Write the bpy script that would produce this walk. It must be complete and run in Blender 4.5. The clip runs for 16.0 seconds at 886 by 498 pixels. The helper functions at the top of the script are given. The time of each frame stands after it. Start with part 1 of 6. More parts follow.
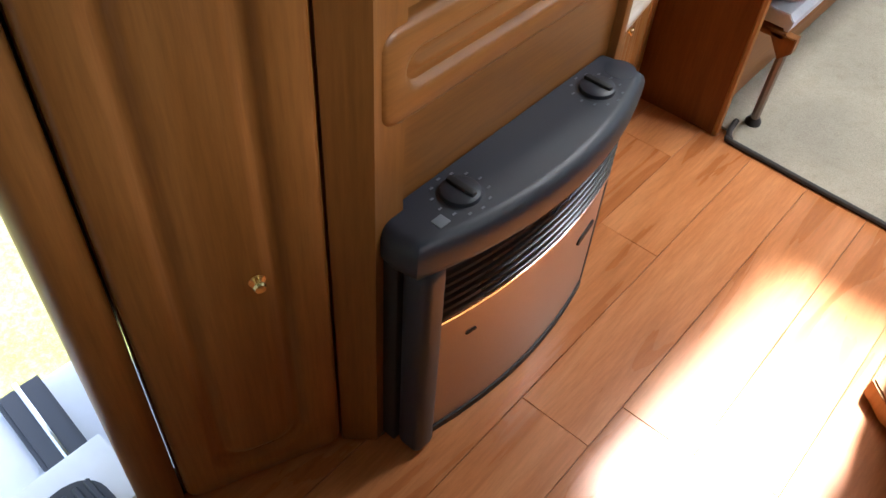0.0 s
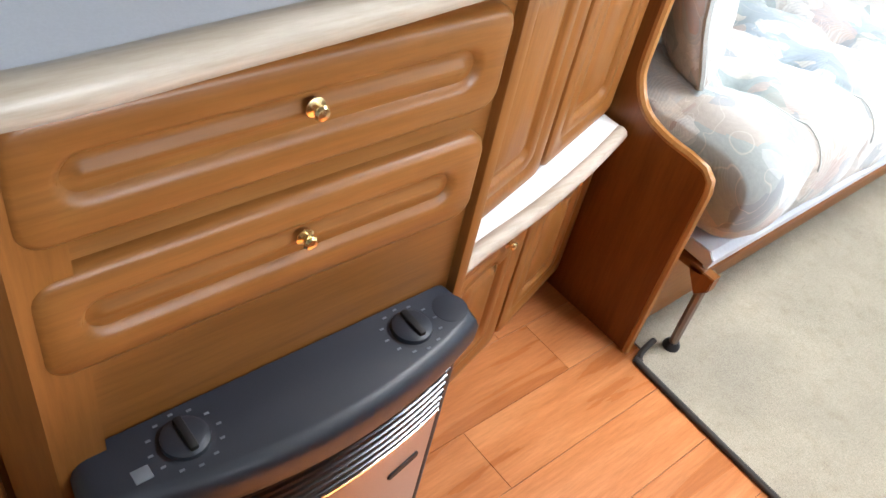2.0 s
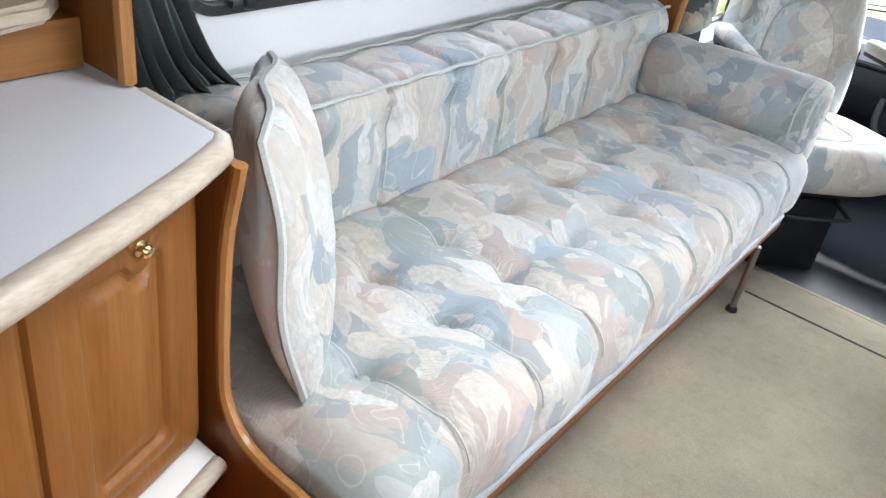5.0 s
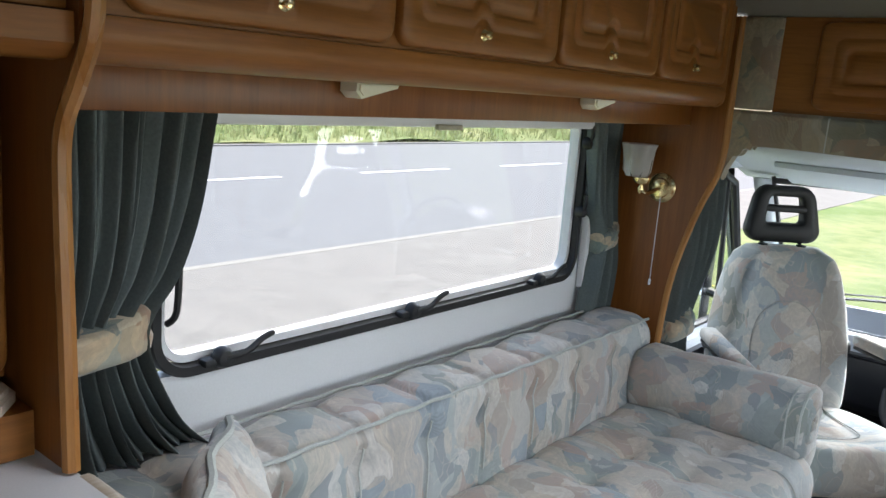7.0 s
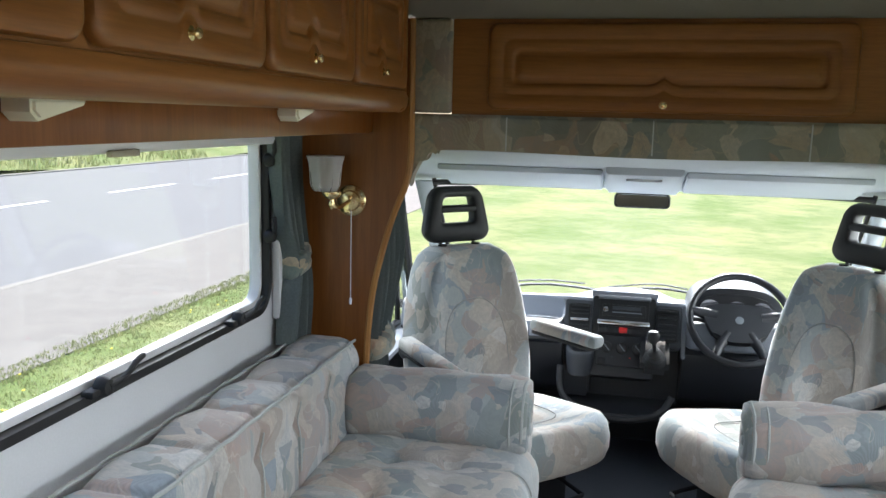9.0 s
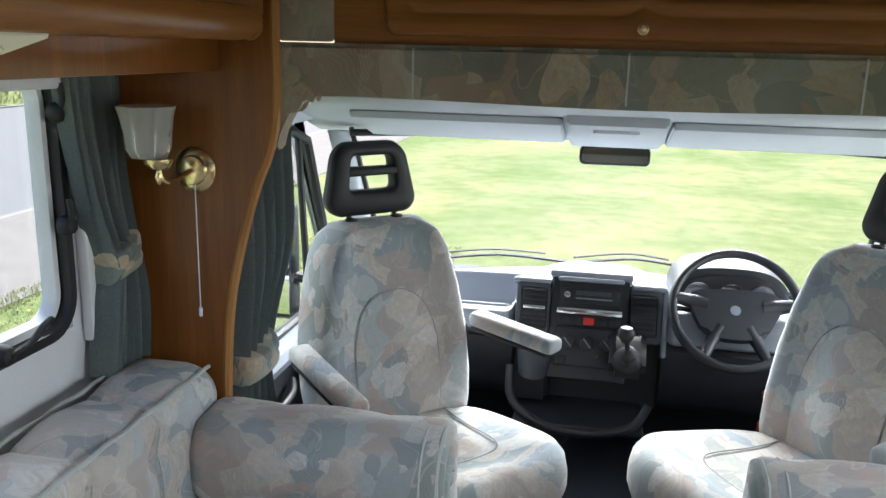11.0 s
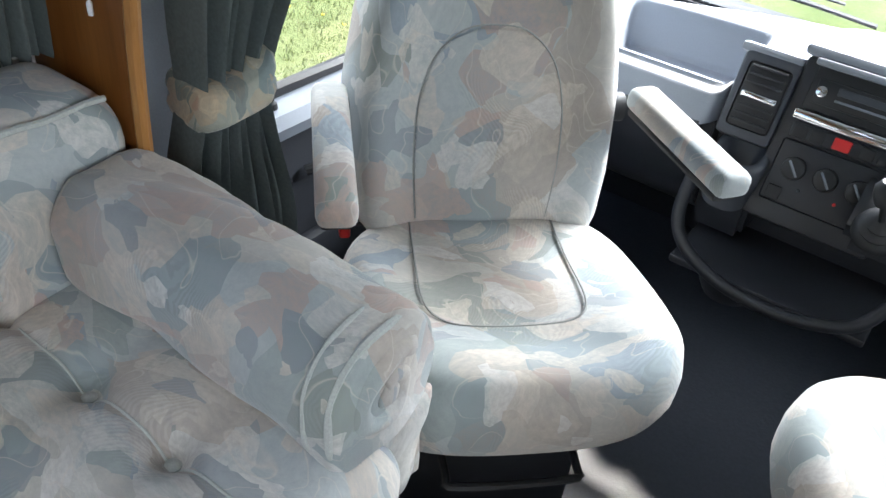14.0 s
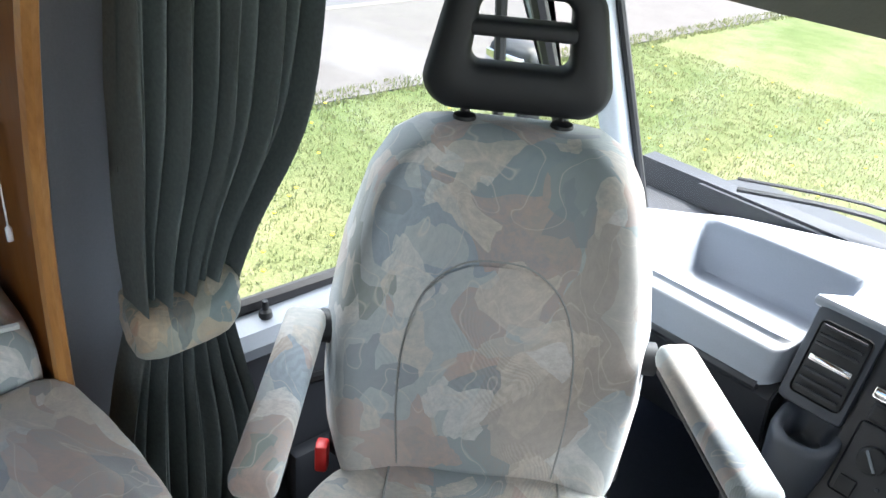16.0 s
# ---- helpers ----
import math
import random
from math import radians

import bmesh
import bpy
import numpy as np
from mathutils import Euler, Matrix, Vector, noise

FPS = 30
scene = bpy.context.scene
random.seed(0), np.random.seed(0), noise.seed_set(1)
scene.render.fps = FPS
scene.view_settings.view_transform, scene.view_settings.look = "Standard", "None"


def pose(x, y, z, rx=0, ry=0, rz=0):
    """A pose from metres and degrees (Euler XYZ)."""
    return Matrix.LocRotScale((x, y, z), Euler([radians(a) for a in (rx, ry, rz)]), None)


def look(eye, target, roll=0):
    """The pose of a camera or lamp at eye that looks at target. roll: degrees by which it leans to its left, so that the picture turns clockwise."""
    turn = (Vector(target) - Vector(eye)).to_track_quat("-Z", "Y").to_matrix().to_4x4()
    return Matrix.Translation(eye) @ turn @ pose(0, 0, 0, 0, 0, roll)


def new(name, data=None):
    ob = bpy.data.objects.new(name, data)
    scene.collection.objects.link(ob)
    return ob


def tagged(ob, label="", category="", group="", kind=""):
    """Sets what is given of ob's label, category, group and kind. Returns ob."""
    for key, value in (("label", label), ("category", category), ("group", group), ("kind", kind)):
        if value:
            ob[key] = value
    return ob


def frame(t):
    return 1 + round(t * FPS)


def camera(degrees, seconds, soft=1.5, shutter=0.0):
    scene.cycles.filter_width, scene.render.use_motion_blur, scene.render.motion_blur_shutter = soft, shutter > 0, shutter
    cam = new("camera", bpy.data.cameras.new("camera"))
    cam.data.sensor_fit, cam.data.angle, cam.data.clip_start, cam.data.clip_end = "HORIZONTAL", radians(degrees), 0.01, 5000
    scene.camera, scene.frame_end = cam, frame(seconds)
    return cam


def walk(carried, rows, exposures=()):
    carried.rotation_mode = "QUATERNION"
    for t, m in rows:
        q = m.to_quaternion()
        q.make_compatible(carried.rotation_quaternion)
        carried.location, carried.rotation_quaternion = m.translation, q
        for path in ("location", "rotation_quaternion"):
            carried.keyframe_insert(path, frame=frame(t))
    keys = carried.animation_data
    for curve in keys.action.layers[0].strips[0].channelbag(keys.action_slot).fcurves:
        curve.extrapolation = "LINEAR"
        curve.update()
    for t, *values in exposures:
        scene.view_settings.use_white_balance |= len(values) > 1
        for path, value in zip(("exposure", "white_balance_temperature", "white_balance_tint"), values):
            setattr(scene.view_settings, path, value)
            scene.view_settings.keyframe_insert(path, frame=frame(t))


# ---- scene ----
cam = camera(57.0, 16.0)
PATH = [
    (0, (0.24, 0.271, 1.251), (-0.592, 1.348, -0.214), 4.6),
    (0.5, (0.287, 0.369, 1.257), (-0.544, 1.417, -0.23), 9.5),
    (1, (0.326, 0.459, 1.281), (-0.568, 1.446, -0.211), 13.2),
    (1.5, (0.315, 0.544, 1.314), (-0.63, 1.563, -0.125), 14.0),
    (2, (0.277, 0.691, 1.338), (-0.711, 1.794, -0.005), 13.4),
    (2.5, (0.328, 0.817, 1.366), (-0.747, 1.955, 0.122), 15.4),
    (3, (0.371, 0.952, 1.384), (-0.752, 2.146, 0.239), 14.3),
    (3.5, (0.392, 1.026, 1.405), (-0.678, 2.29, 0.284), 11.0),
    (4, (0.317, 1.137, 1.442), (-0.651, 2.468, 0.305), 9.5),
    (4.2, (0.27, 1.192, 1.445), (-0.648, 2.561, 0.311), 9.2),
    (6.3, (0.371, 1.446, 1.536), (-0.81, 2.919, 0.876), 8.0),
    (6.5, (0.384, 1.445, 1.549), (-0.84, 2.919, 0.974), 7.0),
    (7, (0.383, 1.44, 1.588), (-0.851, 2.963, 1.191), 4.4),
    (7.5, (0.308, 1.428, 1.603), (-0.886, 3.018, 1.391), 1.6),
    (8, (0.144, 1.419, 1.602), (-0.797, 3.181, 1.495), 0.7),
    (8.5, (0.077, 1.447, 1.59), (-0.602, 3.32, 1.406), 1.4),
    (9, (0.064, 1.57, 1.568), (-0.366, 3.497, 1.249), 1.4),
    (9.5, (0.097, 1.759, 1.573), (-0.262, 3.686, 1.172), 1.0),
    (9.7, (0.1, 1.812, 1.58), (-0.25, 3.736, 1.163), 0.7),
    (11.8, (0.064, 2.808, 1.536), (-0.366, 4.666, 0.934), 3.4),
    (12, (0.05, 2.904, 1.522), (-0.402, 4.729, 0.841), 4.2),
    (12.5, (0.043, 3.056, 1.521), (-0.404, 4.77, 0.593), 5.9),
    (13, (0.126, 3.193, 1.487), (-0.497, 4.785, 0.448), 6.2),
    (13.5, (0.227, 3.309, 1.454), (-0.574, 4.73, 0.296), 6.1),
    (14, (0.239, 3.396, 1.437), (-0.624, 4.739, 0.232), 6.4),
    (14.5, (0.211, 3.535, 1.434), (-0.667, 4.857, 0.218), 5.2),
    (15, (0.227, 3.624, 1.447), (-0.744, 4.955, 0.314), 5.7),
    (15.5, (0.258, 3.712, 1.463), (-0.876, 5.003, 0.439), 6.2),
    (16, (0.252, 3.784, 1.513), (-1.001, 5.006, 0.545), 5.5),
]
EXPOSURES = [(0.0, 2.5), (1.0, 2.75), (2.0, 2.95), (3.0, 2.75), (4.2, 2.4), (6.3, 1.85), (7.0, 1.5), (9.5, 1.5), (12.0, 1.55), (13.0, 1.62), (14.0, 1.8), (15.0, 1.85), (16.0, 1.75)]
walk(cam, [(t, look(eye, target, roll)) for t, eye, target, roll in PATH], EXPOSURES)

# ---- world, sun and light ----
SUN_WAY = Vector((0.05, -0.55, -1.0)).normalized()
world = bpy.data.worlds.new("sky")
scene.world = world
world.use_nodes = True
_nt = world.node_tree
_sky = _nt.nodes.new("ShaderNodeTexSky")
_sky.sky_type, _sky.sun_disc = "NISHITA", False
_sky.sun_elevation = math.asin(-SUN_WAY.z)
_sky.sun_rotation = math.atan2(-SUN_WAY.x, -SUN_WAY.y)
_sky.dust_density = 2.0
_nt.links.new(_sky.outputs[0], _nt.nodes["Background"].inputs[0])
_nt.nodes["Background"].inputs[1].default_value = 0.15
sun = new("sun", bpy.data.lights.new("sun", "SUN"))
sun.data.energy, sun.data.angle, sun.data.color = 4.2, radians(3.5), (1.0, 0.95, 0.88)
sun.matrix_world = look((0, 0, 10), Vector((0, 0, 10)) + SUN_WAY)


def opening_light(name, eye, target, w, h, watts, spread=150):
    """Sky light through an opening of the van."""
    ob = new(name, bpy.data.lights.new(name, "AREA"))
    ob.data.shape, ob.data.size, ob.data.size_y = "RECTANGLE", w, h
    ob.data.energy, ob.data.color = watts, (0.93, 0.97, 1.0)
    ob.data.spread = radians(spread)
    ob.matrix_world = look(eye, target)


opening_light("rooflight_sky", (0.195, 2.395, 2.03), (0.195, 2.395, 0), 0.40, 0.68, 4.2, 130)
opening_light("side_window_sky", (1.29, 3.0, 1.25), (0.1, 3.0, 0.45), 1.5, 0.55, 3.2, 125)
# fill lamp added to brighten the chest, at an assumed galley window out of view
opening_light("galley_fill", (1.29, 1.2, 1.3), (0.2, 1.2, 0.5), 0.9, 0.45, 1.8, 120)
opening_light("door_sky", (-1.05, 0.1, 0.85), (0, 0.1, 0.3), 0.7, 1.7, 0.25)
opening_light("windscreen_sky", (0.13, 6.0, 1.66), (0.13, 4.4, 0.4), 1.7, 0.45, 57, 150)
opening_light("driver_window_sky", (1.32, 4.8, 1.05), (0.1, 4.6, 0.4), 0.8, 0.5, 5.5, 140)
opening_light("passenger_window_sky", (-1.55, 4.8, 1.9), (-0.2, 4.6, 0.4), 0.9, 0.6, 9, 140)


# ---- materials ----
def mat(name, rough=0.5, metal=0.0, base=(0.5, 0.5, 0.5), spec=0.5):
    m = bpy.data.materials.new(name)
    m.use_nodes = True
    b = m.node_tree.nodes["Principled BSDF"]
    b.inputs["Base Color"].default_value = (*base, 1)
    b.inputs["Roughness"].default_value = rough
    b.inputs["Metallic"].default_value = metal
    b.inputs["Specular IOR Level"].default_value = spec
    return m, m.node_tree, b


def node(nt, kind, **kw):
    n = nt.nodes.new(kind)
    for k, v in kw.items():
        n.inputs[k].default_value = v
    return n


def coords(nt, scale=(1, 1, 1), rot=(0, 0, 0), generated=False):
    tc = nt.nodes.new("ShaderNodeTexCoord")
    mp = nt.nodes.new("ShaderNodeMapping")
    mp.inputs["Scale"].default_value = scale
    mp.inputs["Rotation"].default_value = rot
    nt.links.new(tc.outputs["Object"], mp.inputs[0])
    return mp.outputs[0]


def ramp(nt, fac, stops, constant=False):
    r = nt.nodes.new("ShaderNodeValToRGB")
    e = r.color_ramp.elements
    while len(e) < len(stops):
        e.new(0.5)
    for i, (p, c) in enumerate(stops):
        e[i].position, e[i].color = p, (*c, 1)
    if constant:
        r.color_ramp.interpolation = "CONSTANT"
    nt.links.new(fac, r.inputs[0])
    return r.outputs[0]


def bump(nt, b, height, strength=0.2, dist=0.002):
    n = node(nt, "ShaderNodeBump", Strength=strength, Distance=dist)
    nt.links.new(height, n.inputs["Height"])
    nt.links.new(n.outputs[0], b.inputs["Normal"])


def mix(nt, fac, a, c, mode="MIX"):
    n = nt.nodes.new("ShaderNodeMix")
    n.data_type, n.blend_type = "RGBA", mode
    for v, s in ((fac, n.inputs[0]), (a, n.inputs[6]), (c, n.inputs[7])):
        if isinstance(v, (int, float)):
            s.default_value = v
        elif isinstance(v, tuple):
            s.default_value = (*v, 1)
        else:
            nt.links.new(v, s)
    return n.outputs[2]


def plain(name, base, rough=0.5, metal=0.0, var=0.12, scale=30.0, bumps=0.1, spec=0.5):
    m, nt, b = mat(name, rough, metal, base, spec)
    v = coords(nt)
    n1 = node(nt, "ShaderNodeTexNoise", Scale=scale, Detail=6.0)
    n2 = node(nt, "ShaderNodeTexNoise", Scale=3.0, Detail=3.0)
    nt.links.new(v, n1.inputs[0]), nt.links.new(v, n2.inputs[0])
    lo, hi = tuple(c * (1 - var) for c in base), tuple(min(1, c * (1 + var)) for c in base)
    a = ramp(nt, n1.outputs[0], [(0.3, lo), (0.7, hi)])
    c = ramp(nt, n2.outputs[0], [(0.3, lo), (0.7, hi)])
    nt.links.new(mix(nt, 0.5, a, c), b.inputs["Base Color"])
    rr = nt.nodes.new("ShaderNodeMapRange")
    rr.inputs[3].default_value, rr.inputs[4].default_value = max(0, rough - 0.08), min(1, rough + 0.08)
    nt.links.new(n2.outputs[0], rr.inputs[0])
    nt.links.new(rr.outputs[0], b.inputs["Roughness"])
    if bumps:
        bump(nt, b, n1.outputs[0], bumps)
    return m


def wood(name, dark, mid, light, axis=2, rough=0.38, stretch=0.06):
    """Veneer with fine grain along one axis."""
    m, nt, b = mat(name, rough, spec=0.35)
    s = [1.0, 1.0, 1.0]
    s[axis] = stretch
    v = coords(nt, tuple(s))
    inf = nt.nodes.new("ShaderNodeObjectInfo")
    off = nt.nodes.new("ShaderNodeVectorMath")
    mul = nt.nodes.new("ShaderNodeMath")
    mul.operation = "MULTIPLY"
    mul.inputs[1].default_value = 7.0
    nt.links.new(inf.outputs["Random"], mul.inputs[0])
    nt.links.new(v, off.inputs[0]), nt.links.new(mul.outputs[0], off.inputs[1])
    fine = node(nt, "ShaderNodeTexNoise", Scale=170.0, Detail=5.0, Roughness=0.65)
    broad = node(nt, "ShaderNodeTexNoise", Scale=14.0, Detail=4.0, Distortion=1.2)
    for n in (fine, broad):
        nt.links.new(off.outputs[0], n.inputs[0])
    a = ramp(nt, broad.outputs[0], [(0.28, dark), (0.5, mid), (0.75, light)])
    f = ramp(nt, fine.outputs[0], [(0.3, (0.72, 0.68, 0.62)), (0.62, (1, 1, 1))])
    nt.links.new(mix(nt, 0.75, a, f, "MULTIPLY"), b.inputs["Base Color"])
    rr = ramp(nt, broad.outputs[0], [(0.2, (rough - 0.07,) * 3), (0.8, (rough + 0.08,) * 3)])
    nt.links.new(rr, b.inputs["Roughness"])
    bump(nt, b, fine.outputs[0], 0.06, 0.001)
    return m


OAK = ((0.20, 0.075, 0.016), (0.235, 0.092, 0.021), (0.265, 0.11, 0.028))
DEEP = ((0.16, 0.052, 0.011), (0.205, 0.072, 0.015), (0.245, 0.092, 0.021))
oak_v = wood("oak_vertical", *OAK, axis=2)
oak_h = wood("oak_along", *OAK, axis=1)
oak_x = wood("oak_across", *OAK, axis=0)
deep_v = wood("stained_panel", *DEEP, axis=2, rough=0.33)
edge_wood = wood("edge_lipping", (0.28, 0.12, 0.032), (0.36, 0.165, 0.05), (0.42, 0.21, 0.07), axis=2, rough=0.3)
pale_edge = wood("pale_edging", (0.40, 0.33, 0.26), (0.47, 0.40, 0.33), (0.53, 0.46, 0.39), axis=1, rough=0.35)
floor_wood = wood("laminate", (0.37, 0.125, 0.038), (0.51, 0.185, 0.062), (0.62, 0.26, 0.10), axis=1, rough=0.29, stretch=0.1)


def soft_patch(nt, v):
    n = node(nt, "ShaderNodeTexNoise", Scale=5.0, Detail=2.0)
    nt.links.new(v, n.inputs[0])
    return n.outputs[0]


def fabric_mat(name="pastel_upholstery", tone=(1.0, 0.955, 0.93), contrast=0.82):
    """Brushed pastel upholstery with torn overlapping shapes."""
    m, nt, b = mat(name, 0.92, spec=0.25)
    v = coords(nt)
    wob = node(nt, "ShaderNodeTexNoise", Scale=6.0, Detail=1.0)
    nt.links.new(v, wob.inputs[0])
    add = nt.nodes.new("ShaderNodeMix")
    add.data_type, add.blend_type = "RGBA", "LINEAR_LIGHT"
    add.inputs[0].default_value = 0.075
    nt.links.new(v, add.inputs[6]), nt.links.new(wob.outputs[1], add.inputs[7])
    st = nt.nodes.new("ShaderNodeMapping")
    st.inputs["Scale"].default_value = (1.0, 1.45, 0.75)
    st.inputs["Rotation"].default_value = (0.6, 0.4, 0.7)
    nt.links.new(add.outputs[2], st.inputs[0])
    LAYERS = [(5.2, 0, (0.0, 0.0, 0.0)), (8.0, 1, (1.3, 0.4, 0.2)), (14.0, 2, (0.3, 2.1, 0.9))]
    SHADES = [[(0.0, (0.36, 0.41, 0.43)), (0.28, (0.27, 0.33, 0.335)), (0.5, (0.43, 0.42, 0.39)), (0.72, (0.235, 0.305, 0.365)), (0.86, (0.37, 0.335, 0.30))],
              [(0.0, (0.45, 0.40, 0.345)), (0.3, (0.18, 0.245, 0.27)), (0.5, (0.53, 0.54, 0.52)), (0.7, (0.36, 0.27, 0.235)), (0.85, (0.165, 0.21, 0.19))],
              [(0.0, (0.52, 0.48, 0.42)), (0.4, (0.17, 0.215, 0.255)), (0.6, (0.58, 0.59, 0.58)), (0.8, (0.41, 0.30, 0.26))]]
    mid = (0.365, 0.365, 0.35)
    keep = tone
    SHADES = [[(at, tuple(max(0.06, (m0 + (c - m0) * contrast) * t) for c, m0, t in zip(rgb, mid, tone))) for at, rgb in row] for row in SHADES]
    brush = node(nt, "ShaderNodeTexNoise", Scale=70.0, Detail=8.0, Roughness=0.75)
    nt.links.new(st.outputs[0], brush.inputs[0])
    col = None
    for (scl, k, shift), shades in zip(LAYERS, SHADES):
        mv = nt.nodes.new("ShaderNodeMapping")
        mv.inputs["Location"].default_value = shift
        mv.inputs["Rotation"].default_value = (0.9 * k, 0.5 * k, 1.1 * k)
        nt.links.new(st.outputs[0], mv.inputs[0])
        vo = node(nt, "ShaderNodeTexVoronoi", Scale=scl)
        vo.distance = "CHEBYCHEV" if k else "MANHATTAN"
        nt.links.new(mv.outputs[0], vo.inputs[0])
        sp = nt.nodes.new("ShaderNodeSeparateColor")
        nt.links.new(vo.outputs["Color"], sp.inputs[0])
        here = ramp(nt, sp.outputs[0], shades, True)
        if col is None:
            col = here
            continue
        on = nt.nodes.new("ShaderNodeMath")
        on.operation, on.inputs[1].default_value = "GREATER_THAN", 0.5 if k == 1 else 0.66
        nt.links.new(sp.outputs[1], on.inputs[0])
        worn = ramp(nt, brush.outputs[0], [(0.34, (0.42, 0.42, 0.42)), (0.62, (0.88, 0.88, 0.88))])
        am = nt.nodes.new("ShaderNodeMath")
        am.operation = "MULTIPLY"
        nt.links.new(on.outputs[0], am.inputs[0]), nt.links.new(worn, am.inputs[1])
        col = mix(nt, am.outputs[0], col, here)
    scrib = node(nt, "ShaderNodeTexNoise", Scale=7.5, Detail=1.5, Distortion=0.8)
    nt.links.new(st.outputs[0], scrib.inputs[0])
    line = ramp(nt, scrib.outputs[0], [(0.492, (0.0, 0.0, 0.0)), (0.5, (0.55, 0.55, 0.55)), (0.508, (0.0, 0.0, 0.0))])
    col = mix(nt, line, col, tuple(c * t for c, t in zip((0.56, 0.52, 0.46), keep)))
    hatch = node(nt, "ShaderNodeTexWave", Scale=55.0, Distortion=4.0, Detail=2.0)
    nt.links.new(st.outputs[0], hatch.inputs[0])
    where = ramp(nt, soft_patch(nt, st.outputs[0]), [(0.56, (0.0, 0.0, 0.0)), (0.62, (0.4, 0.4, 0.4))])
    fill = ramp(nt, hatch.outputs[0], [(0.3, (0.80, 0.78, 0.78)), (0.7, (1.12, 1.12, 1.12))])
    col = mix(nt, where, col, mix(nt, 1.0, col, fill, "MULTIPLY"))
    weave = node(nt, "ShaderNodeTexNoise", Scale=900.0, Detail=2.0)
    nt.links.new(v, weave.inputs[0])
    tone = ramp(nt, brush.outputs[0], [(0.3, (0.86, 0.87, 0.88)), (0.7, (1.1, 1.09, 1.07))])
    col = mix(nt, 1.0, col, tone, "MULTIPLY")
    soft = node(nt, "ShaderNodeTexNoise", Scale=6.0, Detail=3.0)
    nt.links.new(v, soft.inputs[0])
    haze = ramp(nt, soft.outputs[0], [(0.35, (0.0, 0.0, 0.0)), (0.7, (0.22, 0.22, 0.22))])
    col = mix(nt, haze, col, (0.38, 0.42, 0.43))
    nt.links.new(col, b.inputs["Base Color"])
    b.inputs["Sheen Weight"].default_value = 0.28
    b.inputs["Sheen Roughness"].default_value = 0.5
    hgt = mix(nt, 0.5, brush.outputs[0], weave.outputs[0])
    bump(nt, b, hgt, 0.35, 0.0015)
    return m


fabric = fabric_mat()
band_cloth = fabric_mat("beige_band_cloth", (0.86, 0.73, 0.56), 1.35)
# khaki-toned copy of the upholstery, darkened to carry the shade above the cab opening
pelmet_cloth = fabric_mat("shaded_khaki_cloth", (0.62, 0.53, 0.39), 0.85)
piping = plain("piping_cord", (0.40, 0.42, 0.40), 0.9, var=0.2, scale=300)
seam_thread = plain("seam_thread", (0.27, 0.275, 0.265), 0.9, var=0.2, scale=300)
curtain_cloth = plain("grey_green_curtain", (0.12, 0.142, 0.14), 0.9, var=0.22, scale=160, bumps=0.25, spec=0.2)
dash_dark = plain("dark_dash_plastic", (0.014, 0.016, 0.021), 0.48, var=0.15, scale=400, bumps=0.15)
dash_grey = plain("grey_dash_plastic", (0.195, 0.215, 0.25), 0.5, var=0.08, scale=400, bumps=0.15)
dash_mid = plain("slate_dash_plastic", (0.036, 0.042, 0.053), 0.5, var=0.1, scale=400, bumps=0.15)
black = plain("black_plastic", (0.008, 0.009, 0.011), 0.55, var=0.2, scale=250, bumps=0.08)
rubber = plain("black_rubber", (0.010, 0.010, 0.012), 0.5, var=0.2, scale=200)
slate = plain("heater_case", (0.022, 0.028, 0.041), 0.45, var=0.12, scale=500, bumps=0.12)
silver = plain("brushed_heater_panel", (0.50, 0.41, 0.35), 0.34, 0.65, var=0.06, scale=350, bumps=0.05)
louvre_enamel = plain("dark_louvre_enamel", (0.10, 0.105, 0.115), 0.25, 0.7, var=0.1)
chrome = plain("chrome", (0.75, 0.75, 0.76), 0.15, 1.0, var=0.03)
steel = plain("painted_steel_leg", (0.23, 0.19, 0.17), 0.4, 0.6)
brass = plain("polished_brass", (0.83, 0.66, 0.36), 0.22, 1.0, var=0.06)
white_plastic = plain("white_plastic", (0.74, 0.75, 0.77), 0.4, var=0.03, bumps=0.03)
wall_board = plain("white_wallboard", (0.68, 0.69, 0.71), 0.6, var=0.05, scale=180, bumps=0.12)
lining = plain("ceiling_lining", (0.19, 0.18, 0.15), 0.85, var=0.06, scale=220, bumps=0.2)
header_grey = plain("pale_grey_headliner", (0.46, 0.50, 0.54), 0.8, var=0.05, scale=250, bumps=0.15)
laminate = plain("speckled_worktop", (0.58, 0.58, 0.61), 0.36, var=0.07, scale=420, bumps=0.02)
shelf_white = plain("cream_shelf_laminate", (0.82, 0.80, 0.78), 0.35, var=0.04)
cab_mat = plain("black_rubber_mat", (0.035, 0.04, 0.05), 0.36, var=0.25, scale=120, bumps=0.3)
asphalt = plain("asphalt", (0.125, 0.125, 0.133), 0.9, var=0.18, scale=40, bumps=0.3)
paving = plain("pavement", (0.15, 0.14, 0.133), 0.9, var=0.2, scale=25, bumps=0.3)
kerb_stone = plain("kerb_stone", (0.20, 0.19, 0.175), 0.85, var=0.14, scale=25, bumps=0.3)
lamp_glass, _n, _b = mat("frosted_shade", 0.5, 0.0, (0.85, 0.85, 0.83))
_b.inputs["Transmission Weight"].default_value = 0.8
red_plastic = plain("red_plastic", (0.55, 0.02, 0.02), 0.4)
road_paint = plain("road_paint", (0.7, 0.7, 0.68), 0.8, var=0.15)
body_white = plain("white_bodywork", (0.78, 0.79, 0.80), 0.25, var=0.02, bumps=0)
trim_tape = plain("carpet_binding", (0.035, 0.03, 0.028), 0.8, var=0.2)
print_pale = plain("pale_print", (0.16, 0.18, 0.21), 0.6)
